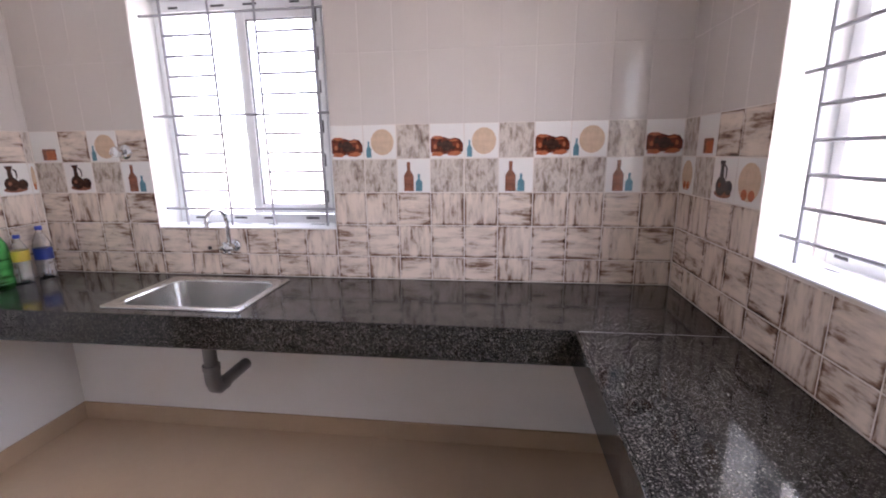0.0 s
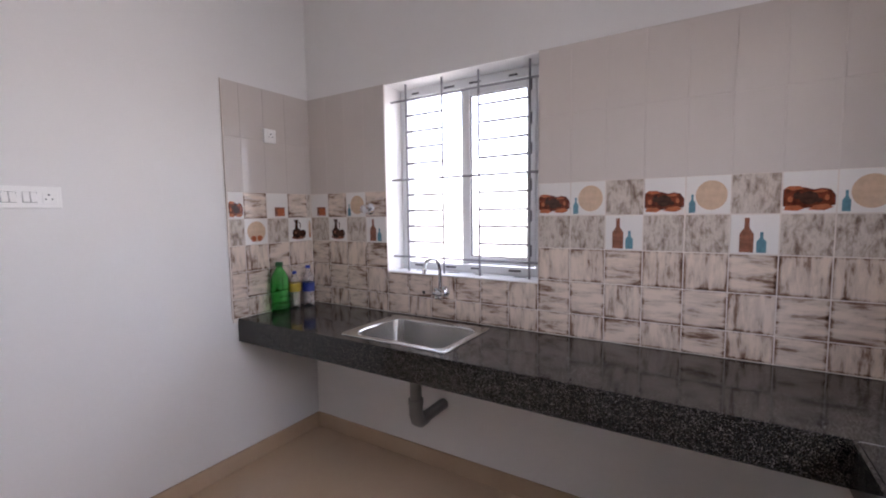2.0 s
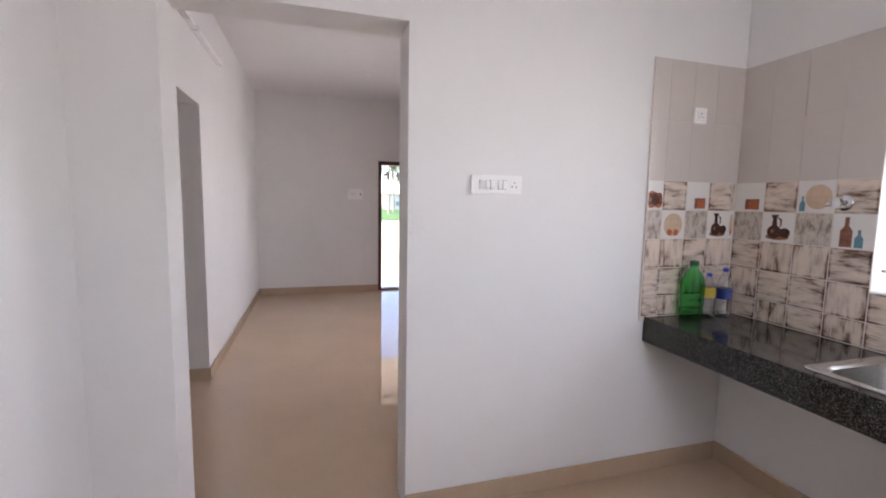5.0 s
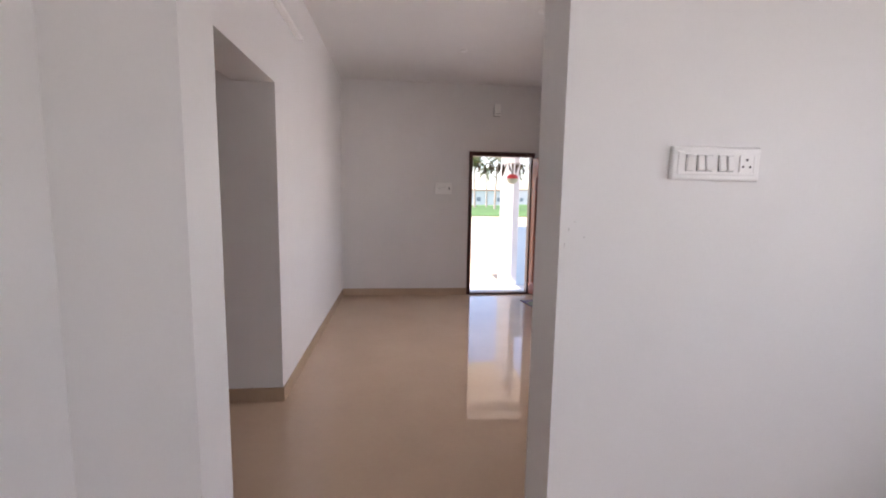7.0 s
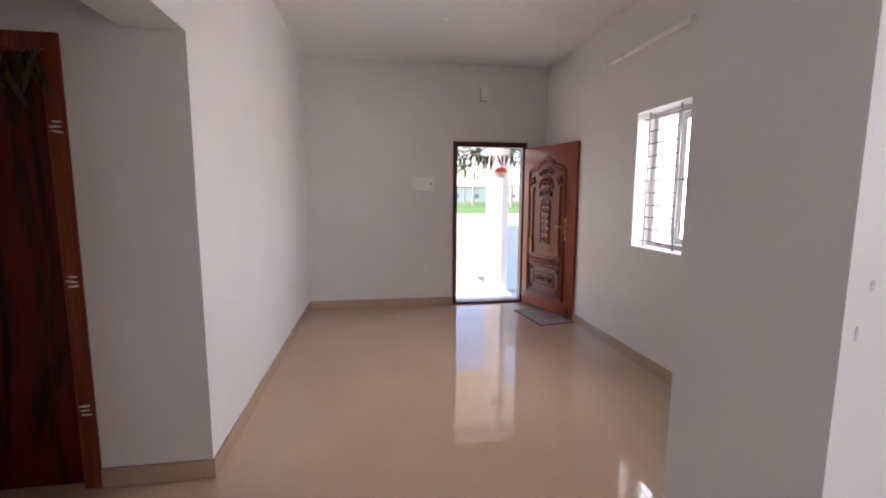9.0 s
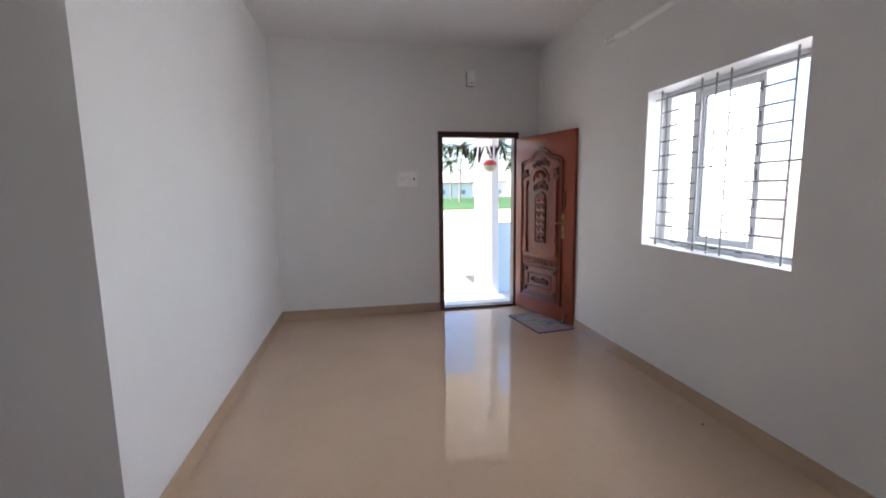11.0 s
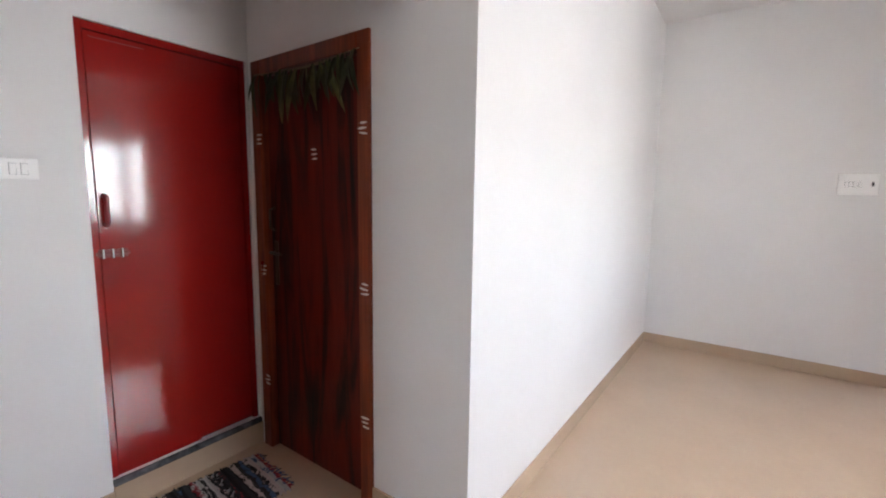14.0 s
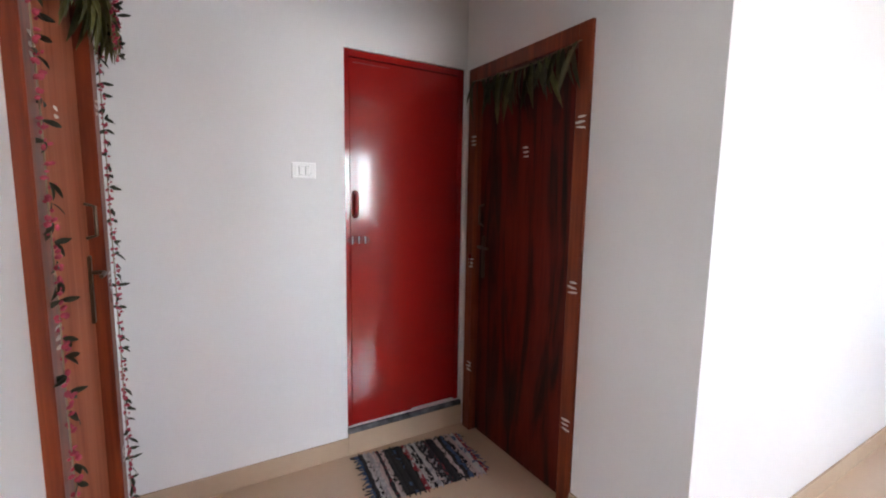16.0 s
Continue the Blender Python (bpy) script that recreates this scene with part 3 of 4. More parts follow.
def carved_leaf(w, h):
    """The embossed leaf: x from the hinge to the free edge, y to the back, z up; its face looks to -y."""
    t = thing("door_leaf", Matrix(), "reddish brown embossed steel door leaf, swung open", "door")
    part("body", boxed(0, w, 0, 0.06, 0, h, 0.006, 2), MDOOR, t)
    a, b, z0, z1 = 0.12, w - 0.18, 0.17, h - 0.30
    cx = (a + b) / 2
    crown = [(b, z1), (b - 0.04, z1 + 0.03), *[(x, z) for x, z in arc(cx, z1 - 0.06, 0.20, 38, 142, 12)], (a + 0.04, z1 + 0.03), (a, z1)]
    outline = [(a, z0), (b, z0), *crown]
    part("panel", slab_outline(outline, 0.0, -0.004), MDARK, t, "recessed darker carved field")
    for off, r in ((0.0, 0.016), (0.030, 0.011)):
        ring = [(cx + (x - cx) * (1 - off * 2.6), -0.004, z + (off if z < 0.5 else -off)) for x, z in outline]
        part("moulding", relief(ring + ring[:1], r, 8), MDOOR, t, smooth=True)
    # columns with base and capital
    for x in (a + 0.085, b - 0.085):
        bm = boxed(x - 0.020, x + 0.020, -0.022, 0, 0.80, 1.46, 0.007)
        for z, k, hh in ((0.70, 0.036, 0.035), (0.735, 0.030, 0.12), (0.865, 0.025, 0.02), (1.46, 0.030, 0.03), (1.49, 0.038, 0.03)):
            box(bm, x - k, x + k, -0.027, 0, z, z + hh, 0.005)
        box(OUTLINES, x - 0.027, x + 0.027, -0.006, 0, 0.80, 1.46)
        box(OUTLINES, x - 0.045, x + 0.045, -0.006, 0, 0.692, 0.80)
        box(OUTLINES, x - 0.045, x + 0.045, -0.006, 0, 1.46, 1.528)
        part("column", bm, MDOOR, t, smooth=True)
        part("finial", lathe([(0.022, 0), (0.028, 0.02), (0.015, 0.06), (0.005, 0.1)], 12, None, pose(x, -0.012, 0.84)), MDOOR, t, smooth=True)
    # arched diamond panel
    c0, c1 = cx - 0.085, cx + 0.085
    arch = [(c0, 0.83), (c1, 0.83), (c1, 1.30), *arc(cx, 1.30, 0.085, 0, 180, 10)[1:-1], (c0, 1.30)]
    part("moulding", relief([(x, -0.006, z) for x, z in arch] + [(arch[0][0], -0.006, arch[0][1])], 0.010, 8), MDOOR, t, smooth=True)
    slab_outline(arch, 0.0, -0.0055, OUTLINES)
    for i in range(2):
        for j in range(6):
            x, z, s, q = cx - 0.038 + 0.076 * i, 0.885 + 0.083 * j, 0.034, 0.038
            bm = bmesh.new()
            v = [bm.verts.new(p) for p in ((x - s, -0.004, z - q), (x + s, -0.004, z - q), (x + s, -0.004, z + q), (x - s, -0.004, z + q), (x, -0.028, z))]
            for k in range(4):
                bm.faces.new((v[k], v[(k + 1) % 4], v[4]))
            part("diamond_boss", bm, MDOOR, t)
    # fan with scrolls above, leaf sprays in the corners
    part("moulding", relief([(x, -0.006, z) for x, z in arc(cx, 1.52, 0.125, -8, 188, 16)], 0.014, 8), MDOOR, t, smooth=True)
    for k in range(5):
        an = radians(30 + 30 * k)
        part("carved_petal", relief([(cx + 0.03 * math.cos(an), -0.008, 1.53 + 0.03 * math.sin(an)), (cx + 0.07 * math.cos(an), -0.018, 1.53 + 0.07 * math.sin(an)), (cx + 0.10 * math.cos(an), -0.008, 1.53 + 0.10 * math.sin(an))], [0.008, 0.022, 0.005], 8), MDOOR, t, smooth=True)
    for s in (-1, 1):
        scroll(t, cx + s * 0.045, 1.46, 0.045, 1.2, -0.02, 0, s, 1.0)
        scroll(t, cx + s * 0.085, 1.43, 0.030, 1.1, -0.02, 0, -s, 2.0, 0.012)
        scroll(t, cx + s * 0.05, 1.71, 0.040, 1.2, -0.02, 0, s, 0.5, 0.014)
        scroll(t, cx + s * 0.11, 1.685, 0.028, 1.1, -0.02, 0, -s, 2.5, 0.012)
    for s in (-1, 1):
        for k in range(4):
            an = radians(45 + 90 * k + 15)
            c = (cx + s * ((b - a) / 2 - 0.085), 1.60)
            part("carved_petal", relief([(c[0], -0.012, c[1]), (c[0] + 0.03 * math.cos(an), -0.018, c[1] + 0.03 * math.sin(an)), (c[0] + 0.055 * math.cos(an), -0.006, c[1] + 0.055 * math.sin(an))], [0.012, 0.020, 0.005], 8), MDOOR, t, smooth=True)
    # dentils and the low panel
    n = 10
    box(OUTLINES, a + 0.045, b - 0.045, -0.0055, 0, 0.578, 0.648)
    for k in range(n):
        x = a + 0.06 + (b - a - 0.12) * (k + 0.5) / n
        part("dentil", boxed(x - 0.019, x + 0.019, -0.026, 0, 0.585, 0.635, 0.008), MDOOR, t)
    for z in (0.665, 0.57):
        part("moulding", boxed(a + 0.045, b - 0.045, -0.018, 0, z - 0.007, z + 0.007, 0.004), MDOOR, t)
    for k, (i, r) in enumerate(((0.055, 0.009), (0.14, 0.008))):
        q = [(a + i, 0.225 + k * 0.09), (b - i, 0.225 + k * 0.09), (b - i, 0.54 - k * 0.08), (a + i, 0.54 - k * 0.08)]
        part("moulding", relief([(x, -0.006, z) for x, z in q + q[:1]], r, 8), MDOOR, t, smooth=True)
    for k in range(5):
        scroll(t, cx - 0.11 + 0.055 * k, 0.385, 0.034, 1.3, -0.018, 0, (-1) ** k, k, 0.011)
    for sx in (-1, 1):
        for sz in (-1, 1):
            scroll(t, cx + sx * (cx - a - 0.09), 0.385 + sz * 0.12, 0.026, 1.0, -0.018, 0, sx * sz, 0.5, 0.013)
    part("glaze", OUTLINES, MOUTLINE, t, "dark brown outlines and ground behind the raised carving")
    # hardware
    x = w - 0.150
    p = part("handle_plate", boxed(x - 0.022, x + 0.022, -0.010, 0.0, 0.90, 1.16, 0.006, 2), BRASS, t, "brass lock plate")
    part("lever", tube([(x, -0.005, 1.06), (x, -0.045, 1.06), (x - 0.03, -0.052, 1.06), (x - 0.125, -0.050, 1.055)], 0.009, 10), BRASS, p, smooth=True)
    part("keyhole", lathe([(0.009, 0), (0.009, 0.012)], 12, None, pose(x, 0, 0.96, 90)), SLOT, p)
    part("night_latch", tube([(x - 0.045, -0.012, 1.37), (x - 0.01, -0.018, 1.385), (x + 0.03, -0.012, 1.385)], 0.006, 8), MFRAME, t, smooth=True)
    part("bolt", tube([(x - 0.01, -0.014, 1.21), (x - 0.01, -0.014, 1.37)], 0.006, 8), MFRAME, t, smooth=True)
    part("bolt", tube([(x + 0.03, -0.012, 1.385), (x + 0.035, -0.012, 1.24)], 0.005, 8), MFRAME, t, smooth=True)
    part("name_badge", lathe([(0.05, 0), (0.046, 0.004)], 20, None, pose(cx, -0.001, h - 0.135, 90) @ Matrix.Diagonal((1.15, 0.4, 1, 1))), IRON, t, "dull oval metal badge")
    part("door_stop", tube([(w - 0.07, -0.02, 0.11), (w - 0.07, -0.03, 0.06), (w - 0.06, -0.06, 0.012)], [0.008, 0.012, 0.014], 8), IRON, t, "dark bronze kick-down stop", True)
    return t


leaf_ob = carved_leaf(0.975, 2.015)
leaf_ob.matrix_basis = pose(-7.60, 1.712, 0.03, 0, 0, 16.5)

# ---- plain doors of the lobby ----
def tika(parent, x, y, z, w=0.055):
    """Three finger strokes of ash, each a little askew."""
    rnd = random.Random(int(x * 1000) * 7 + int(z * 1000))
    for k in range(3):
        q = w * rnd.uniform(0.38, 0.5)
        stroke = [(q * math.cos(radians(i * 30)) * 1.0, 0.0055 * math.sin(radians(i * 30)) * rnd.uniform(0.7, 1.2)) for i in range(12)]
        part("ash_mark", slab_outline(stroke, 0.0, -0.0016), ASH, parent, at=pose(x + rnd.uniform(-0.004, 0.004), y, z + (k - 1) * 0.022, 0, rnd.uniform(-9, 9)))


def mango_leaf(length, width):
    bm = bmesh.new()
    rows = []
    for i in range(6):
        t = i / 5
        q = width / 2 * math.sin(math.pi * min(1, 0.08 + 0.92 * t)) ** 0.8 if i < 5 else 0.001
        z, y = -length * t, -0.25 * length * t * (1 - t)
        rows.append([bm.verts.new((-q, y - 0.3 * q, z)), bm.verts.new((0, y, z)), bm.verts.new((q, y - 0.3 * q, z))])
    for a, b in zip(rows, rows[1:]):
        for k in range(2):
            bm.faces.new((a[k], a[k + 1], b[k + 1], b[k]))
    bmesh.ops.solidify(bm, geom=bm.faces, thickness=0.001)
    return bm


def toran(name, m, w, n, material, label, seed, length=0.14):
    """A string of mango leaves hung over a door."""
    rnd = random.Random(seed)
    t = thing(name, m, label, "garland")
    sag = [(w * i / 12, 0, -0.02 * math.sin(math.pi * i / 12)) for i in range(13)]
    part("string", tube(sag, 0.0025, 6), THREAD, t)
    shapes = [mesh_of("leaf", mango_leaf(length * s, 0.026 * q), material) for s, q in ((1, 1), (0.8, 0.9), (1.2, 1.05))]
    for k in range(n):
        x = w * (k + 0.5 + rnd.uniform(-0.25, 0.25)) / n
        ob = new("leaf", rnd.choice(shapes))
        ob.parent = t
        ob.matrix_basis = pose(x, rnd.uniform(-0.008, -0.003), -0.02 * math.sin(math.pi * x / w), rnd.uniform(-12, 4), rnd.uniform(-26, 26), rnd.uniform(-60, 60))
    return t


def panel_door(name, m, w, h, leaf_mat, label, lock_left, marks, f=0.075):
    t = thing(name, m, label, "door", kind="structure")
    for a in ((0, f, 0, h), (w - f, w, 0, h), (f, w - f, h - f, h)):
        part("door_frame", boxed(a[0], a[1], -0.014, 0.10, a[2], a[3], 0.004), WFRAME, t, "varnished orange-brown wooden frame")
    d = part("door_panel", boxed(f + 0.003, w - f - 0.003, 0.030, 0.065, 0.008, h - f - 0.003, 0.002), leaf_mat, t, "streaked reddish laminate leaf")
    x = f + 0.05 if lock_left else w - f - 0.05
    s = 1 if lock_left else -1
    pl = part("lock_plate", boxed(x - 0.014, x + 0.014, 0.020, 0.030, 0.96, 1.20, 0.003), IRON, d)
    part("lever", tube([(x, 0.022, 1.14), (x, -0.012, 1.14), (x + s * 0.02, -0.018, 1.14), (x + s * 0.10, -0.018, 1.14)], 0.007, 8), IRON, pl, smooth=True)
    part("pull_handle", tube([(x - s * 0.01, 0.030, 1.26), (x - s * 0.01, 0.0, 1.27), (x - s * 0.01, 0.0, 1.37), (x - s * 0.01, 0.030, 1.38)], 0.006, 8), IRON, d, smooth=True)
    kx = f * 0.72 if lock_left else w - f * 0.72
    ky = part("key", lathe([(0.016, 0), (0.016, 0.003)], 14, None, pose(kx, -0.0155, 1.075, 90)), CHROME, t, "small key hung on the frame")
    part("key_blade", boxed(kx - 0.0035, kx + 0.0035, -0.0185, -0.016, 1.015, 1.06), CHROME, ky)
    for fx in (f * 0.68, w - f / 2):
        for z in marks:
            tika(t, fx + (0.012 if fx < f and lock_left else 0), -0.0145, z)
    tika(t, w * 0.52, 0.0295, marks[-1] - 0.09, 0.05)
    return t


panel_door("door_2", pose(LW, WD[0], 0, 0, 0, 90), WD[1] - WD[0], WD[3], WLEAF, "closed dark reddish wooden door in a brown frame", True, (0.41, 1.04, 1.74))
toran("leaf_garland", pose(LW + 0.022, WD[0] + 0.05, WD[3] - 0.075, 0, 0, 90), WD[1] - WD[0] - 0.1, 30, LEAF_O, "dried olive mango-leaf garland hung across the wooden door", 3, 0.18)
toran("leaf_garland", pose(LW + 0.034, WD[0] + 0.28, WD[3] - 0.085, 0, 0, 90), 0.46, 11, LEAF_G, "few long yellow-green mango leaves on the wooden door", 33, 0.21)
panel_door("door_3", pose(PH - 0.016, BD[1], 0, 0, 0, -90), BD[1] - BD[0], BD[3], BLEAF, "closed brown wooden bedroom door hung with garlands", False, (0.40, 1.10, 1.72), 0.10)
toran("leaf_garland", pose(PH - 0.040, BD[1] - 0.04, BD[3] - 0.03, 0, 0, -90), BD[1] - BD[0] - 0.02, 60, LEAF_G, "thick green mango-leaf garland over the bedroom door", 4, 0.19)
toran("leaf_garland", pose(PH - 0.052, BD[0] + 0.22, BD[3] - 0.01, 0, 0, -90), 0.30, 34, LEAF_G, "thick bunch of green leaves at the bedroom door corner", 14, 0.20)
toran("leaf_garland", pose(XW - 0.19, MD[0] + 0.07, MD[3] - 0.13, 0, 0, 90), W - 0.16, 30, LEAF_D, "withered mango-leaf garland hung across the main doorway", 5, 0.17)


def flower_string(m, length, seed):
    rnd = random.Random(seed)
    t = thing("flower_garland", m, "string of pink flowers and dark leaves hung down a door frame", "garland")
    part("string", tube([(0.004 * math.sin(k), 0, -length * k / 30) for k in range(31)], 0.002, 5), THREAD, t)
    bm, bl = bmesh.new(), bmesh.new()
    z = 0.0
    while z > -length:
        for k in range(4):
            bmesh.ops.create_icosphere(bm, subdivisions=1, radius=rnd.uniform(0.004, 0.008), matrix=pose(rnd.uniform(-0.012, 0.012), rnd.uniform(-0.012, 0.004), z + rnd.uniform(-0.02, 0.02), rnd.uniform(0, 90), 0, rnd.uniform(0, 90)) @ Matrix.Diagonal((1, 0.7, 1.2, 1)))
        if rnd.random() < 0.8:
            for k in range(2):
                q = mango_leaf(rnd.uniform(0.025, 0.045), 0.013)
                q.transform(pose(0, -0.004, z, rnd.uniform(-50, 20), rnd.uniform(-110, 110), rnd.uniform(-80, 80)))
                me = bpy.data.meshes.new("tmp")
                q.to_mesh(me)
                q.free()
                bl.from_mesh(me)
                bpy.data.meshes.remove(me)
        z -= 0.042
    tagged(part("flower_stuff", bm, PINK, t), kind="stuff")
    tagged(part("leaf_stuff", bl, LEAF_S, t), kind="stuff")
    return t


flower_string(pose(PH - 0.040, BD[1] - 0.04, BD[3] - 0.08, 0, 0, -90), 1.95, 11)
flower_string(pose(PH - 0.040, BD[0] - 0.004, BD[3] - 0.08, 0, 0, -90), 1.98, 12)
for k in range(4):
    flower_string(pose(PH - 0.100, BD[0] - 0.02 + 0.055 * k, BD[3] - 0.04 - 0.03 * (k % 2), 0, 0, -90), 0.15 + 0.03 * (k % 3), 21 + k)

red = thing("door_4", pose(RD[1], LS - 0.012, RD[2], 0, 0, 180), "glossy red bathroom door above a raised sill", "door", kind="structure")
rw, rh = RD[1] - RD[0], RD[3] - RD[2]
for a in ((0.001, 0.028, 0, rh), (rw - 0.028, rw - 0.001, 0, rh), (0.028, rw - 0.028, rh - 0.035, rh - 0.001)):
    part("door_frame", boxed(a[0], a[1], 0.0, 0.06, a[2], a[3], 0.002), RED, red)
rl = part("door_panel", boxed(0.031, rw - 0.031, 0.006, 0.04, 0.010, rh - 0.038, 0.003), RED, red)
part("door_sweep", boxed(0.031, 0.40, 0.008, 0.038, 0.0005, 0.0105), RED, rl)
part("groove", boxed(0.05, 0.25, 0.0048, 0.0062, rh - 0.062, rh - 0.058), RED_HW, rl)
part("handle", tube([(0.058, 0.006, 1.285), (0.058, -0.022, 1.275), (0.058, -0.022, 1.165), (0.058, 0.006, 1.155)], 0.010, 10), RED_HW, rl, "dark red pull handle", True)
la = part("latch", boxed(0.02, 0.13, -0.004, 0.006, 1.015, 1.05, 0.002), RED_HW, rl, "red-painted sliding bolt with steel staples")
part("latch_bar", tube([(0.012, -0.010, 1.033), (0.135, -0.010, 1.033)], 0.006, 8), RED_HW, la, smooth=True)
for k in range(3):
    part("latch_staple", boxed(0.03 + 0.035 * k, 0.04 + 0.035 * k, -0.018, -0.002, 1.012, 1.054, 0.002), CHROME, la)
structure("door_sill", boxed(RD[0] - 0.006, RD[1], LS - 0.1, LS + 0.018, 0.1255, 0.1545, 0.002), MARBLE, "dark marbled stone sill under the red door", "sill")

# ---- kitchen worktop, sink, tap ----
CT, CF, CX = 0.88, 1.463, 0.233                # top, front edge, inner edge of the side run
SX0, SX1, SY0, SY1 = -1.615, -1.055, 1.535, 1.925
top = thing("worktop", pose(0, 0, 0), "L-shaped polished black granite kitchen worktop", "worktop")
E0 = XE - 0.011
for a in ((PK + 0.011, SX0, CF, YN - 0.011), (SX1, 0.2198, CF, YN - 0.011), (SX0, SX1, CF, SY0), (SX0, SX1, SY1, YN - 0.011)):
    part("slab", boxed(*a, CT - 0.03, CT), GRANITE, top)
part("slab", boxed(0.2198, E0, 1.449, YN - 0.011, CT - 0.03, CT), GRANITE, top)
part("slab", boxed(CX, E0, YS + 0.002, 1.446, CT - 0.03, CT), GRANITE, top)
part("joint", boxed(CX, E0, 1.4463, 1.4487, CT - 0.02, CT + 0.0004), JOINT, top)
part("fascia", boxed(PK + 0.002, CX - 0.002, CF - 0.012, CF - 0.001, CT - 0.132, CT + 0.001, 0.002), GRANITE, top)
part("fascia", boxed(CX - 0.012, CX - 0.001, YS + 0.003, CF - 0.0125, CT - 0.132, CT + 0.001, 0.002), GRANITE, top)


def rounded(x0, x1, y0, y1, r, n=6):
    pts = []
    for cx, cy, a in ((x1 - r, y1 - r, 0), (x0 + r, y1 - r, 90), (x0 + r, y0 + r, 180), (x1 - r, y0 + r, 270)):
        pts += [(cx + r * math.cos(radians(a + 90 * k / n)), cy + r * math.sin(radians(a + 90 * k / n))) for k in range(n + 1)]
    return pts


def loops(bm, rings, close=True):
    vs = [[bm.verts.new(p) for p in ring] for ring in rings]
    n = len(vs[0])
    for a, b in zip(vs, vs[1:]):
        for i in range(n):
            bm.faces.new((a[i], a[(i + 1) % n], b[(i + 1) % n], b[i]))
    if close:
        bm.faces.new(vs[-1])
    return bm


sink = thing("sink", pose(0, 0, 0), "stainless steel sink set into the granite worktop", "sink")
bm = bmesh.new()
ox = (-1.640, -1.030, 1.508, 1.950)
rings = []
for inset, z, r in ((0, CT + 0.001, 0.02), (0.001, CT + 0.005, 0.02), (0.012, CT + 0.006, 0.025), (0.040, CT + 0.003, 0.05), (0.047, CT - 0.004, 0.06), (0.055, CT - 0.10, 0.07), (0.062, CT - 0.155, 0.08), (0.085, CT - 0.172, 0.08), (0.15, CT - 0.176, 0.06)):
    rings.append([(x, y, z) for x, y in rounded(ox[0] + inset, ox[1] - inset, ox[2] + inset, ox[3] - inset, r)])
part("bowl", loops(bm, rings), STEEL, sink, smooth=True)
part("drain", lathe([(0.045, 0), (0.045, 0.003), (0.032, 0.004), (0.03, 0.001)], 20, None, pose(-1.335, 1.735, CT - 0.1755)), CHROME, sink, smooth=True)
part("overflow", lathe([(0.012, 0), (0.012, 0.003)], 14, None, pose(-1.10, 1.885, CT - 0.05, 90)), SLOT, sink)

pipe = thing("drain_pipe", pose(-1.36, 1.75, 0.42), "grey PVC waste pipe under the sink", "pipe")
part("upright_pipe", tube([(0, 0, 0.285), (0, 0, 0.02)], 0.030, 16), PVC, pipe, smooth=True)
part("elbow", tube([(0, 0, 0.09), (0, 0, 0.02), (0, 0.012, -0.014), (0, 0.035, -0.03), (0, 0.08, -0.03)], 0.036, 16), PVC, pipe, smooth=True)
part("branch_pipe", tube([(0, 0.06, -0.03), (0.003, 0.262, -0.026)], 0.030, 16), PVC, pipe, smooth=True)
part("collar", tube([(0, 0, 0.075), (0, 0, 0.10)], 0.039, 16), PVC, pipe, smooth=True)

TY = YN - 0.010
tap = thing("tap", pose(-1.338, TY, 1.035), "chrome swan-neck tap on the tiled wall", "tap")
part("flange", lathe([(0.032, 0), (0.030, 0.006), (0.016, 0.012)], 20, None, pose(0, 0, 0, 90)), CHROME, tap, smooth=True)
part("valve_body", tube([(0, 0, 0), (0, -0.055, 0)], 0.016, 14), CHROME, tap, smooth=True)
part("spout", tube([(0, -0.045, 0.0), (0, -0.045, 0.12), (-0.003, -0.05, 0.158), (-0.010, -0.072, 0.184), (-0.018, -0.105, 0.190), (-0.025, -0.135, 0.178), (-0.030, -0.150, 0.15), (-0.031, -0.152, 0.115)], 0.010, 14), CHROME, tap, smooth=True)
kn = part("knob", lathe([(0.012, 0), (0.020, 0.004), (0.022, 0.022), (0.012, 0.028)], 16, None, pose(0, -0.055, 0, 90)), CHROME, tap, smooth=True)
for k in range(6):
    an = radians(60 * k)
    part("knob_lobe", lathe([(0.004, 0), (0.010, 0.004), (0.010, 0.016), (0.004, 0.02)], 10, None, pose(0.024 * math.cos(an), -0.058, 0.024 * math.sin(an), 90)), CHROME, kn, smooth=True)
valve = thing("angle_valve", pose(-1.862, TY, 1.495), "chrome angle valve on the tiled wall", "valve")
part("flange", lathe([(0.036, 0), (0.032, 0.006), (0.014, 0.012)], 20, None, pose(0, 0, 0, 90)), CHROME, valve, smooth=True)
part("valve_body", tube([(0, 0, 0), (0, -0.05, 0)], 0.013, 12), CHROME, valve, smooth=True)
part("knob", lathe([(0.018, 0), (0.026, 0.006), (0.024, 0.022), (0.01, 0.026)], 8, None, pose(0.0, -0.04, 0.0, 90)), CHROME, valve, smooth=True)
part("outlet", tube([(0, -0.03, 0), (-0.045, -0.032, -0.006)], 0.011, 12), CHROME, valve, smooth=True)
pp = thing("pipe_plug", pose(-1.475, TY, 1.02), "small dark plugged pipe end in the tiles", "pipe")
part("plug", lathe([(0.009, 0), (0.009, 0.006), (0.005, 0.007)], 12, None, pose(0, 0, 0, 90)), SLOT, pp)


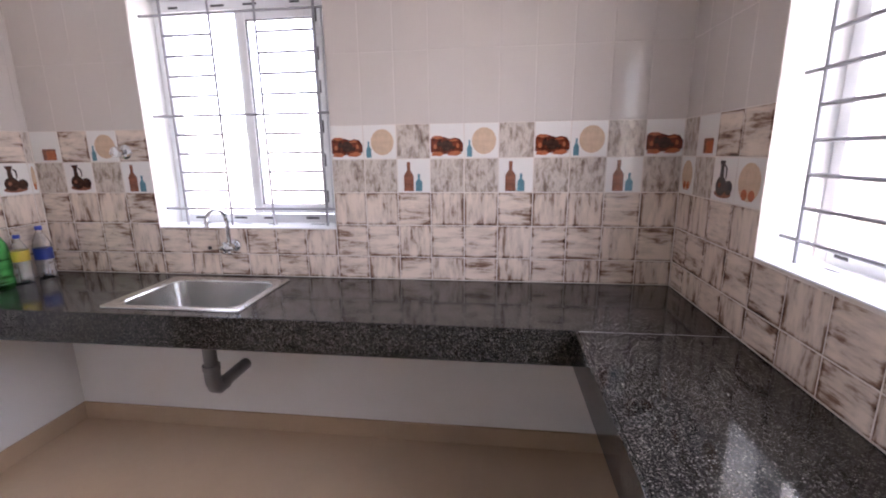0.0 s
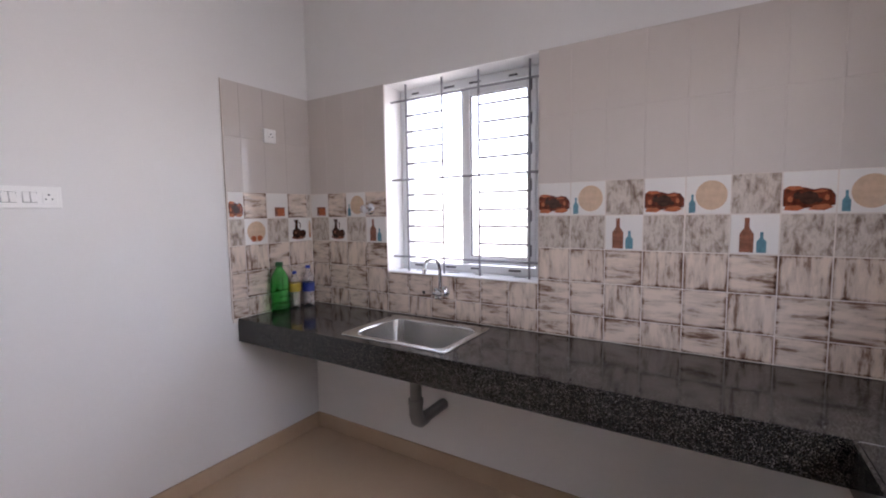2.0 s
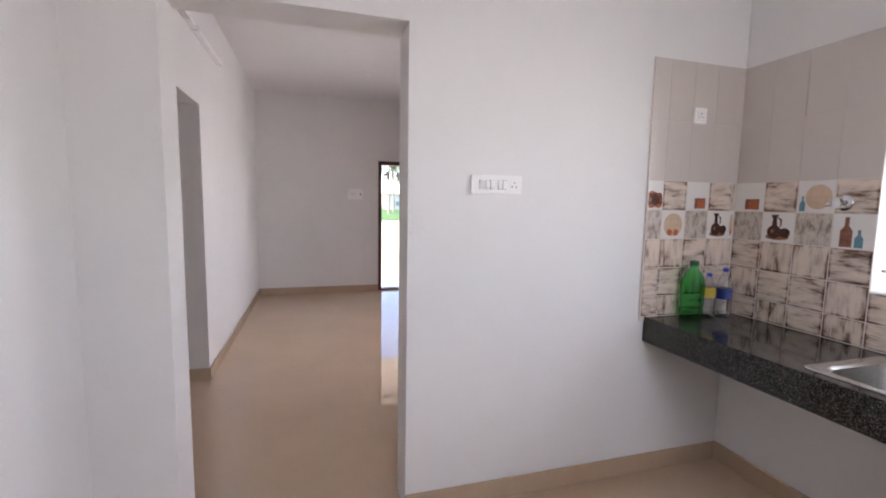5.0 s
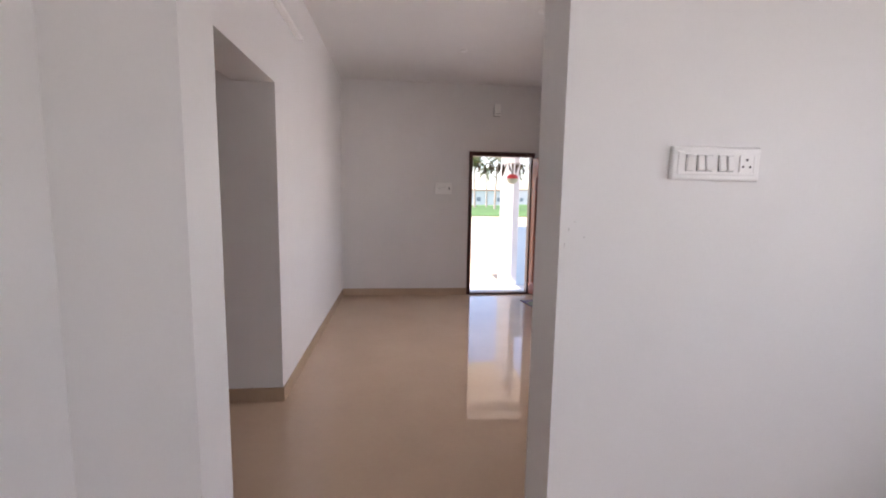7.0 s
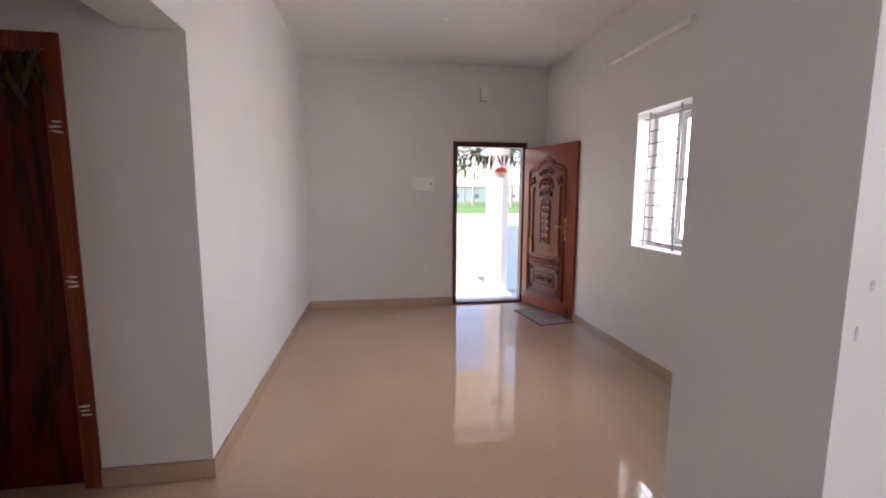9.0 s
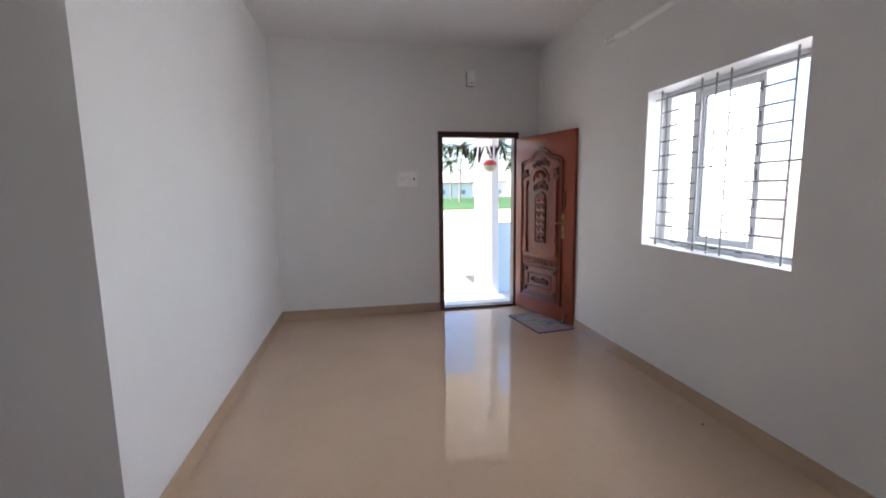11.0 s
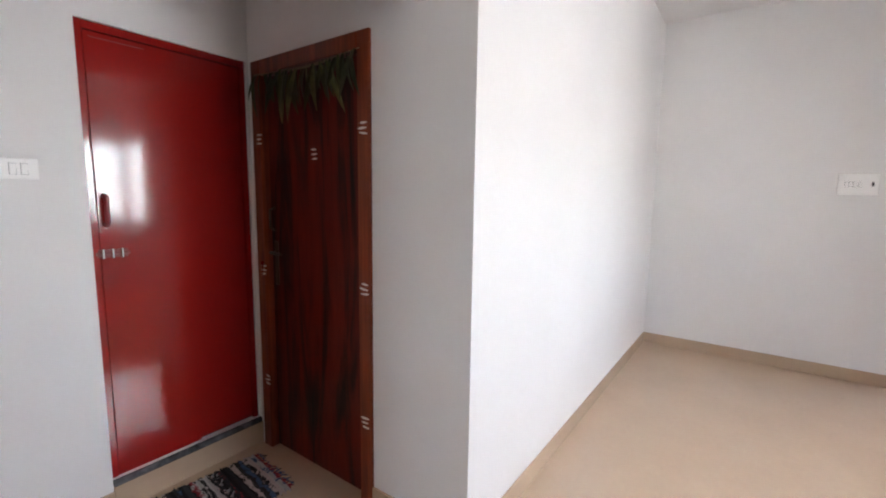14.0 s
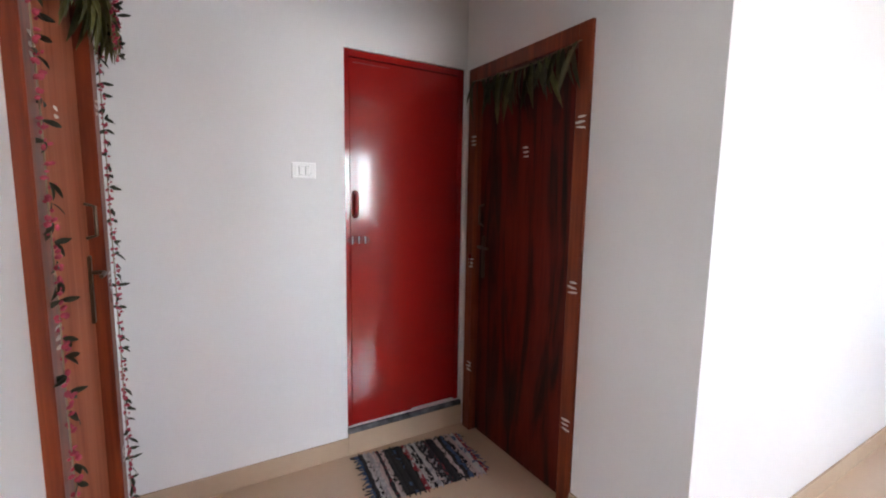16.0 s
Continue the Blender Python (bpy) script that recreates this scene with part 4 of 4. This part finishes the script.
# ---- bottles on the worktop ----
def bottle(m, r, h, body, cap, label_mat, lz, text):
    t = thing("bottle", m, text, "bottle", "bottles on the worktop")
    k = h
    prof = [(r * 0.80, 0), (r * 0.95, 0.006), (r, 0.02), (r, 0.16 * k), (r * 0.94, 0.19 * k), (r * 0.94, 0.24 * k), (r, 0.28 * k), (r, 0.60 * k), (r * 0.93, 0.68 * k), (r * 0.66, 0.79 * k), (r * 0.38, 0.87 * k), (r * 0.32, 0.89 * k), (r * 0.32, 0.94 * k)]
    inner = [(max(q - 0.0014, 0.002), max(z, 0.002)) for q, z in prof]
    bm = lathe(prof[:-1] + [prof[-1], inner[-1]] + inner[-2::-1], 28)
    part("body", bm, body, t, smooth=True)
    part("cap", lathe([(r * 0.38, 0.925 * k), (r * 0.39, 0.93 * k), (r * 0.39, 0.99 * k), (r * 0.34, k)], 20), cap, t, smooth=True)
    if label_mat:
        part("wrapper", lathe([(r * 1.012, lz[0] * k), (r * 1.014, lz[0] * k + 0.002), (r * 1.014, lz[1] * k)], 28), label_mat, t, smooth=True)
    return t


bottle(pose(-2.312, 1.688, CT), 0.056, 0.305, BOTTLE_G, CAP_G, None, None, "large empty green plastic bottle on the worktop")
bottle(pose(-2.322, 1.805, CT), 0.036, 0.235, BOTTLE_C, CAP_B, LAB_Y, (0.46, 0.68), "clear water bottle with yellow wrapper and blue cap")
bottle(pose(-2.312, 1.905, CT), 0.038, 0.262, BOTTLE_C, CAP_B, LAB_B, (0.36, 0.58), "clear water bottle with blue wrapper and blue cap")


# ---- switches, sockets, bell, lights ----
def socket_holes(parent, x, z, y, s=1.0):
    for dx, dz, r in ((0, 0.011, 0.0035), (-0.010, -0.007, 0.003), (0.010, -0.007, 0.003)):
        part("pin_hole", lathe([(r * s, 0), (r * s, 0.0016)], 10, None, pose(x + dx * s, y, z + dz * s, 90)), SLOT, parent)


def switch_plate(name, m, w, h, label, rockers, socket=None, dark=None):
    t = thing(name, m, label, "switch")
    part("plate", boxed(-w / 2, w / 2, -0.016, 0, -h / 2, h / 2, 0.005, 2), SWITCH, t)
    part("inner_plate", boxed(-w / 2 + 0.014, w / 2 - 0.014, -0.0185, -0.015, -h / 2 + 0.014, h / 2 - 0.014, 0.0015), SWITCH, t)
    for x, tilt in rockers:
        # no real gap: a raised grey rim gives the shaded line round each rocker
        part("rocker_gap", boxed(x - 0.0105, x + 0.0105, -0.0192, -0.018, -0.021, 0.021), SHADE_GREY, t)
        bm = boxed(-0.0095, 0.0095, -0.006, 0.002, -0.020, 0.020, 0.002)
        part("rocker", bm, SWITCH, t, at=pose(x, -0.019, 0, tilt))
    if socket is not None:
        part("socket_face", boxed(socket - 0.021, socket + 0.021, -0.0205, -0.018, -0.023, 0.023, 0.002), SWITCH, t)
        socket_holes(t, socket, 0, -0.0195)
    if dark is not None:
        part("regulator", boxed(dark - 0.007, dark + 0.007, -0.024, -0.018, -0.016, 0.016, 0.002), SLOT, t)
    return t


switch_plate("switchboard", pose(PK, 0.580, 1.551, 0, 0, 90), 0.25, 0.088, "white switchboard with five rockers and a socket", [(-0.080, 9), (-0.049, -9), (-0.026, -9), (0.012, -9), (0.035, -9)], 0.082)
switch_plate("wall_socket", pose(PK + 0.0105, 1.708, 1.938, 0, 0, 90), 0.082, 0.082, "white single socket on the beige tiles", [], 0.0)
switch_plate("switchboard", pose(XW, 0.405, 1.588, 0, 0, 90), 0.24, 0.17, "white switchboard with a dark fan regulator", [(-0.07, 8), (-0.045, 8), (-0.02, -8), (0.01, -8)], None, 0.083)
switch_plate("switch", pose(-3.378, LS, 1.537, 0, 0, 180), 0.115, 0.078, "white double switch plate on the lobby wall", [(-0.016, 8), (0.016, 8)])
bell = thing("door_bell", pose(XW, 1.165, 2.718, 0, 0, 90), "white plastic door bell box on the wall", "door bell")
# the bell is white; its sides get their shade as a grey colour
part("case", boxed(-0.045, 0.045, -0.052, 0, -0.083, 0.083, 0.004), SHADE_GREY, bell, "white case sides, coloured grey for their shade")
part("cover", boxed(-0.047, 0.047, -0.06, -0.0525, -0.085, 0.085, 0.003, 2), SWITCH, bell)
part("grille_slot", boxed(-0.03, 0.03, -0.0615, -0.059, -0.05, -0.046), SLOT, bell)
for x0, y, rz in ((-4.42, YS, 180), (-5.58, YN, 0)):
    tl = thing("tube_light", pose(x0, y, 2.685, 0, 0, rz), "slim white tube light batten, unlit, high on the wall", "lamp")
    part("batten", boxed(-0.58, 0.58, -0.028, 0, -0.016, 0.016, 0.004), SWITCH, tl)
    part("diffuser", tube([(-0.57, -0.036, 0), (0.57, -0.036, 0)], 0.014, 12), SWITCH, tl, smooth=True)
    for s in (-1, 1):
        part("end_cap", boxed(s * 0.58 - 0.012, s * 0.58 + 0.012, -0.052, 0, -0.02, 0.02, 0.004), SWITCH, tl)
for x, y in ((-6.285, 0.46), (-5.18, 1.0)):
    cp = thing("ceiling_cover", pose(x, y, H), "small round white cover plate on the ceiling", "cover")
    part("disc", lathe([(0.035, -0.012), (0.045, -0.006), (0.045, 0)], 20), SWITCH, cp, smooth=True)

# ---- mats ----
rug = thing("rag_rug", pose(-3.89, -2.215, 0.0, 0, 0, -6), "black grey and red striped rag rug with fringes on the floor", "rug")
bm = bmesh.new()
N1, N2 = 44, 18
grid = [[bm.verts.new((-0.29 + 0.58 * i / N1, -0.195 + 0.39 * j / N2, 0.012 + 0.006 * math.sin(i * 2.1) + 0.003 * noise.noise((i * 0.5, j * 0.5, 0)))) for j in range(N2 + 1)] for i in range(N1 + 1)]
for i in range(N1):
    for j in range(N2):
        bm.faces.new((grid[i][j], grid[i + 1][j], grid[i + 1][j + 1], grid[i][j + 1]))
rim = [v for v in bm.verts if v.is_boundary]
ext = bmesh.ops.extrude_edge_only(bm, edges=[e for e in bm.edges if e.is_boundary])
for v in ext["geom"]:
    if isinstance(v, bmesh.types.BMVert):
        v.co.z = 0.001
part("cloth", bm, RAG, rug, smooth=True)
rnd = random.Random(8)
bm = bmesh.new()
for s in (-1, 1):
    for k in range(22):
        y = -0.19 + 0.38 * k / 21
        q = rnd.uniform(0.02, 0.05)
        tube([(s * 0.285, y, 0.010), (s * (0.285 + q * 0.5), y + rnd.uniform(-0.01, 0.01), 0.010), (s * (0.285 + q), y + rnd.uniform(-0.02, 0.02), 0.005)], [0.005, 0.004, 0.003], 5, bm)
    for k in range(24):
        x = -0.28 + 0.56 * k / 23
        q = rnd.uniform(0.01, 0.03)
        tube([(x, s * 0.19, 0.010), (x + rnd.uniform(-0.008, 0.008), s * (0.19 + q), 0.005)], [0.006, 0.003], 5, bm)
tagged(part("fringe", bm, RAG, rug), kind="stuff")
mat = thing("door_mat", pose(-6.93, 1.765, 0, 0, 0, 8), "thin green and purple printed mat beside the open door", "mat")
part("cloth", boxed(-0.325, 0.325, -0.215, 0.20, 0.0005, 0.008, 0.002), MAT_CLOTH, mat)
for a in ((-0.335, 0.335, -0.225, -0.213), (-0.335, 0.335, 0.198, 0.21), (-0.335, -0.323, -0.213, 0.198), (0.323, 0.335, -0.213, 0.198)):
    part("binding", boxed(*a, 0.0005, 0.010, 0.002), MAT_EDGE, mat)

crumb = thing("crumb", pose(-4.746, 1.88, 0), "tiny dark crumb of dirt on the floor", "dirt")
part("lump", lathe([(0.004, 0), (0.008, 0.003), (0.005, 0.008), (0.001, 0.009)], 8), SLOT, crumb)

# ---- outside the main door ----
ground = structure("ground", boxed(-1500, 1500, -1500, 1500, -0.62, -0.50), SAND, "dry pale sandy ground", "ground")
structure("porch_floor", boxed(-8.75, XW - 0.23, -1.4, 2.6, -0.50, -0.04), PORCH_F, "grey porch floor slab", "porch")
structure("porch_roof", boxed(-11.9, XW - 0.23, -0.3, 2.65, 2.75, 2.90), PORCH, "flat white porch roof slab", "roof")
col = thing("porch_column", pose(-8.47, 1.675, -0.04), "white plastered porch pier, pale blue on its shaded end", "column")
bm = boxed(-0.28, 0, 0, 0.10, 0, 2.79, 0.006)
box(bm, -0.96, -0.2805, 0, 0.10, -0.46, 2.79, 0.006)
part("shaft", bm, PORCH, col)
part("foot_tile", boxed(0.0005, 0.012, 0.0, 0.10, 0, 0.05, 0.003), PORCH_F, col)
structure("porch_parapet", boxed(-8.66, -8.54, 1.777, 2.6, -0.04, 0.98, 0.005), PORCH_B, "low pale blue porch wall beside the column", "wall")
gd = thing("hanging_gourd", pose(-8.36, 1.615, 1.78), "red and white painted gourd hung in the porch", "gourd")
part("body", lathe([(0.01, -0.085), (0.05, -0.075), (0.085, -0.035), (0.095, 0.0)], 20), GOURD_W, gd, smooth=True)
part("crown", lathe([(0.096, 0.0), (0.09, 0.035), (0.055, 0.07), (0.01, 0.08)], 20), GOURD_R, gd, "red painted upper half", True)
part("cord", tube([(0, 0, 0.075), (0, 0, 0.975)], 0.003, 6), THREAD, gd)
structure("field", boxed(-240, -48, -150, 45, -0.50, -0.42), GRASS, "bright green crop field", "field")


def palm(m, h, seed):
    rnd = random.Random(seed)
    t = thing("palm_tree", m, "tall coconut palm far across the field", "tree", "palms beyond the field")
    lean = rnd.uniform(-0.6, 0.6)
    part("trunk", tube([(lean * (i / 6) ** 2, 0, h * i / 6) for i in range(7)], [0.24 - 0.022 * i for i in range(7)], 8), BARK, t, smooth=True)
    bm = bmesh.new()
    for k in range(24):
        az, el, L = rnd.uniform(0, 2 * math.pi), rnd.uniform(-0.3, 1.1), rnd.uniform(2.6, 3.6)
        prev = None
        for i in range(9):
            s = L * i / 8
            p = Vector((lean + s * math.cos(az) * math.cos(el * (1 - s / L)), s * math.sin(az) * math.cos(el * (1 - s / L)), h + s * math.sin(el) - 0.16 * s * s))
            if prev is not None:
                d = (p - prev).normalized()
                side = d.cross(Vector((0, 0, 1))).normalized()
                for q in (-1, 1):
                    tip = prev + q * side * 0.95 * math.sin(math.pi * (0.15 + 0.8 * i / 9)) + d * 0.35 - Vector((0, 0, 0.28))
                    bm.faces.new([bm.verts.new(v) for v in (prev, prev + d * 0.22, tip)])
                    tip2 = tip + d * 0.2
                    bm.faces.new([bm.verts.new(v) for v in (prev + d * 0.2, p, tip2)])
            prev = p
    part("crown", bm, FROND, t)
    return t


rnd = random.Random(21)
for k, (x, y) in enumerate(((-72, 11.5), (-78, 17), (-90, 15.5), (-70, 21.5), (-95, 25), (-84, 7), (-76, 27), (-100, 20), (-88, 31))):
    palm(pose(x, y, -0.5, 0, 0, rnd.uniform(0, 360)), rnd.uniform(7.5, 11), 30 + k)


def far_house(m, w, d, h, label):
    t = thing("house", m, label, "house")
    part("wall", boxed(-w / 2, w / 2, -d / 2, d / 2, 0, h), HOUSE, t)
    part("roof", boxed(-w / 2 - 0.4, w / 2 + 0.4, -d / 2 - 0.4, d / 2 + 0.4, h, h + 0.3), ROOF, t)
    for y in (-d / 4, d / 4):
        wi = part("window", boxed(w / 2 - 0.05, w / 2 + 0.03, y - 0.6, y + 0.6, 1.1, 2.3), FAR_GLASS, t)
        part("frame", boxed(w / 2, w / 2 + 0.06, y - 0.7, y + 0.7, 1.0, 1.1), HOUSE, wi)
    return t


far_house(pose(-130, 26, -0.5), 8, 12, 4.2, "pale flat-roofed house far beyond the field")
far_house(pose(-150, 44, -0.5), 8, 10, 5.0, "pale flat-roofed house among far palms")

# ---- wall tiles of the kitchen, last ----
TS = 0.1525
TH = 0.009
tile_meshes = {}


def tile_mesh(w, h, material):
    key = (round(w, 4), round(h, 4), material.name)
    if key not in tile_meshes:
        g = 0.0018
        bm = boxed(g, w - g, 0, TH, g, h - g, 0.0016)
        tile_meshes[key] = mesh_of("tile", bm, material)
    return tile_meshes[key]


PRINTS = {}


def print_shapes(kind):
    """Outlines of the printed pictures, on a unit square, with their paint, back to front."""
    disc = lambda cx, cz, r, sx=1.0: [(cx + sx * (x - cx), z) for x, z in arc(cx, cz, r, 0, 345, 23)]
    bot = lambda cx, s, h: [(cx - s, 0.02), (cx + s, 0.02), (cx + s, h * 0.55), (cx + s * 0.35, h * 0.72), (cx + s * 0.35, h), (cx - s * 0.35, h), (cx - s * 0.35, h * 0.72), (cx - s, h * 0.55)]
    if kind == "pots":
        return [([(0.0, 0.16), (0.3, 0.10), (0.7, 0.12), (1, 0.18), (1, 0.42), (0.90, 0.56), (0.74, 0.60), (0.60, 0.56), (0.42, 0.62), (0.20, 0.64), (0.0, 0.58)], PR_RED),
                (disc(0.50, 0.36, 0.16, 1.15), PR_DARK), ([(0.02, 0.60), (0.12, 0.66), (0.34, 0.65), (0.38, 0.58), (0.2, 0.55)], PR_ORANGE), ([(0.56, 0.50), (0.72, 0.56), (0.86, 0.52), (0.72, 0.48)], PR_ORANGE),
                ([(0.02, 0.06), (0.30, 0.04), (0.42, 0.10), (0.30, 0.18), (0.06, 0.17)], PR_ORANGE), ([(0.50, 0.07), (0.80, 0.05), (0.97, 0.13), (0.85, 0.21), (0.62, 0.18)], PR_ORANGE),
                (disc(0.14, 0.33, 0.075, 0.7), PR_ORANGE), (disc(0.84, 0.36, 0.075, 0.6), PR_ORANGE), (disc(0.28, 0.42, 0.09, 0.9), PR_DARK), (disc(0.70, 0.30, 0.06), PR_DARK)]
    if kind == "plate":
        return [(disc(0.58, 0.49, 0.40, 0.92), PR_TAN), (bot(0.14, 0.08, 0.52), PR_BLUE)]
    if kind == "bottles":
        return [(bot(0.34, 0.155, 0.93), PR_BROWN), (bot(0.66, 0.105, 0.56), PR_BLUE)]
    if kind == "mug":
        return [([(0.36, 0.05), (0.86, 0.05), (0.86, 0.40), (0.36, 0.40)], PR_ORANGE), ([(0.36, 0.36), (0.86, 0.36), (0.86, 0.43), (0.36, 0.43)], PR_BROWN), ([(0.36, 0.05), (0.5, 0.05), (0.5, 0.36), (0.36, 0.36)], PR_BROWN)]
    if kind == "jug":
        return [(disc(0.50, 0.16, 0.10, 3.8), PR_BROWN), (disc(0.40, 0.34, 0.235), PR_DARK), ([(0.31, 0.5), (0.49, 0.5), (0.46, 0.80), (0.52, 0.94), (0.26, 0.94), (0.33, 0.80)], PR_DARK),
                ([(0.50, 0.86), (0.62, 0.78), (0.62, 0.56), (0.58, 0.52), (0.57, 0.76), (0.50, 0.80)], PR_DARK), (disc(0.74, 0.32, 0.17), PR_DARK), (disc(0.34, 0.36, 0.06), PR_BROWN)]
    return [(disc(0.5, 0.5, 0.42), PR_TAN), (disc(0.36, 0.22, 0.12), PR_ORANGE), (disc(0.64, 0.22, 0.12), PR_ORANGE)]


def add_tile(wall, base, u, z, w, h, style):
    """One tile at u along the wall and z up; base turns wall coordinates into the world."""
    plain = {"H": TILE_H, "V": TILE_V, "M": TILE_M, "P": TILE_P}
    ob = new("tile", tile_mesh(w, h, plain.get(style, TILE_W)))
    ob.parent = wall
    ob.matrix_basis = base @ pose(u, 0, z)
    if style in plain:
        return
    for k, (outline, paint) in enumerate(print_shapes(style)):
        key = (style, k, round(w, 4), round(h, 4))
        if key not in PRINTS:
            q = [(0.004 + (w - 0.008) * min(1, max(0, x)), 0.004 + (h - 0.008) * min(1, max(0, y))) for x, y in outline]
            PRINTS[key] = mesh_of("print", slab_outline(q, 0.001, -0.0003 - 0.0002 * k), paint)
        p = new("print", PRINTS[key])
        p.parent = ob


def plank_way(i, r):
    """Which way the printed planks run: every third column is turned, the lowest row alternates."""
    if r == 0:
        return "HV"[i % 2]
    return "HV"[(i % 3 != 2) == (r == 2)]


def band(wall, base, columns, skip, shift=0):
    """Patterned rows under plain ones. columns: (u, width, upper picture, lower picture). skip: an opening (u0, u1, z0, z1) in the wall."""
    rows = [(0.881, 0.99), (0.99, 1.1425), (1.1425, 1.295), (1.295, 1.4475), (1.4475, 1.60), (1.60, 1.905), (1.905, 2.21)]
    for i, (u, w, upper, lower) in enumerate(columns):
        for r, (z0, z1) in enumerate(rows):
            style = "P" if r > 4 else upper if r == 4 else lower if r == 3 else plank_way(i + shift, r)
            if skip and u < skip[1] - 0.002 and u + w > skip[0] + 0.002:
                a, b = z0, min(z1, skip[2])
                if b - a > 0.01:
                    add_tile(wall, base, u, a, w, b - a, style if b == z1 else plank_way(i + shift, r))
                continue
            add_tile(wall, base, u, z0, w, z1 - z0, style)


D = TH - 0.0012
for wall, a in ((wall_north, (PK, KW[0], YN - D, YN)), (wall_north, (KW[1], XE, YN - D, YN)), (wall_east, (XE - D, XE, EW[1], YN)), (wall_partition, (PK, PK + D, 1.424, YN))):
    part("grout", boxed(*a, 0.86, 1.60), GROUT, wall)
    part("grout", boxed(*a, 1.60, 2.209), GROUT_P, wall)
part("grout", boxed(KW[0], KW[1], YN - D, YN, 0.86, KW[2] - 0.001), GROUT, wall_north)
part("grout", boxed(XE - D, XE, EW[0], EW[1], 0.86, EW[2] - 0.001), GROUT, wall_east)
part("grout", boxed(XE - D, XE, YS, EW[0], 0.86, 2.209), GROUT, wall_east)

north = pose(0, YN - TH, 0)
cols = []
seq = [("mug", "M"), ("H", "jug"), ("plate", "M"), ("H", "bottles")]
for k in range(4):
    cols.append((PK + 0.010 + 0.1605 * k, 0.1605, *seq[k]))
u = KW[0]
wn = (KW[1] - KW[0]) / 6
for k in range(6):
    cols.append((KW[0] + wn * k, wn, "H", "V"))
tri = [("pots", "M"), ("plate", "M"), ("M", "bottles")]
wc = (XE - 0.010 - KW[1]) / 10
for k in range(10):
    cols.append((KW[1] + wc * k, wc, *tri[k % 3]))
band(wall_north, north, cols, KW, 2)

# the partition's tiled end: u runs along +y
west = pose(PK + TH, 0, 0, 0, 0, 90)
cols = [(1.425, 0.0945, "pots", "M")]
for k, s in enumerate((("H", "dish"), ("mug", "M"), ("H", "jug"))):
    cols.append((1.5195 + TS * k, TS, *s))
cols.append((1.977, YN - 0.010 - 1.977, "M", "dish"))
band(wall_partition, west, cols, None)
part("tile_edge", boxed(PK, PK + TH + 0.001, 1.418, 1.4245, 0.881, 2.21, 0.001), GROUT, wall_partition)

# the east wall: u runs along -y from the corner
east = pose(XE - TH, YN - 0.010, 0, 0, 0, -90)
cols = []
e0 = YN - 0.010 - EW[1]
for k, (w, s) in enumerate(((0.125, ("M", "dish")), (0.156, ("mug", "M")), (0.156, ("H", "jug")), (e0 - 0.437, ("H", "dish")))):
    cols.append((sum(c[1] for c in cols), w, *s))
u = e0
while u < e0 + EW[1] - EW[0] - 0.01:
    w = (EW[1] - EW[0]) / 7
    cols.append((u, w, "H", "V"))
    u += w
while u < 2.9:
    cols.append((u, TS, *tri[len(cols) % 3]))
    u += TS
band(wall_east, east, cols, (e0, e0 + EW[1] - EW[0], EW[2], EW[3]))
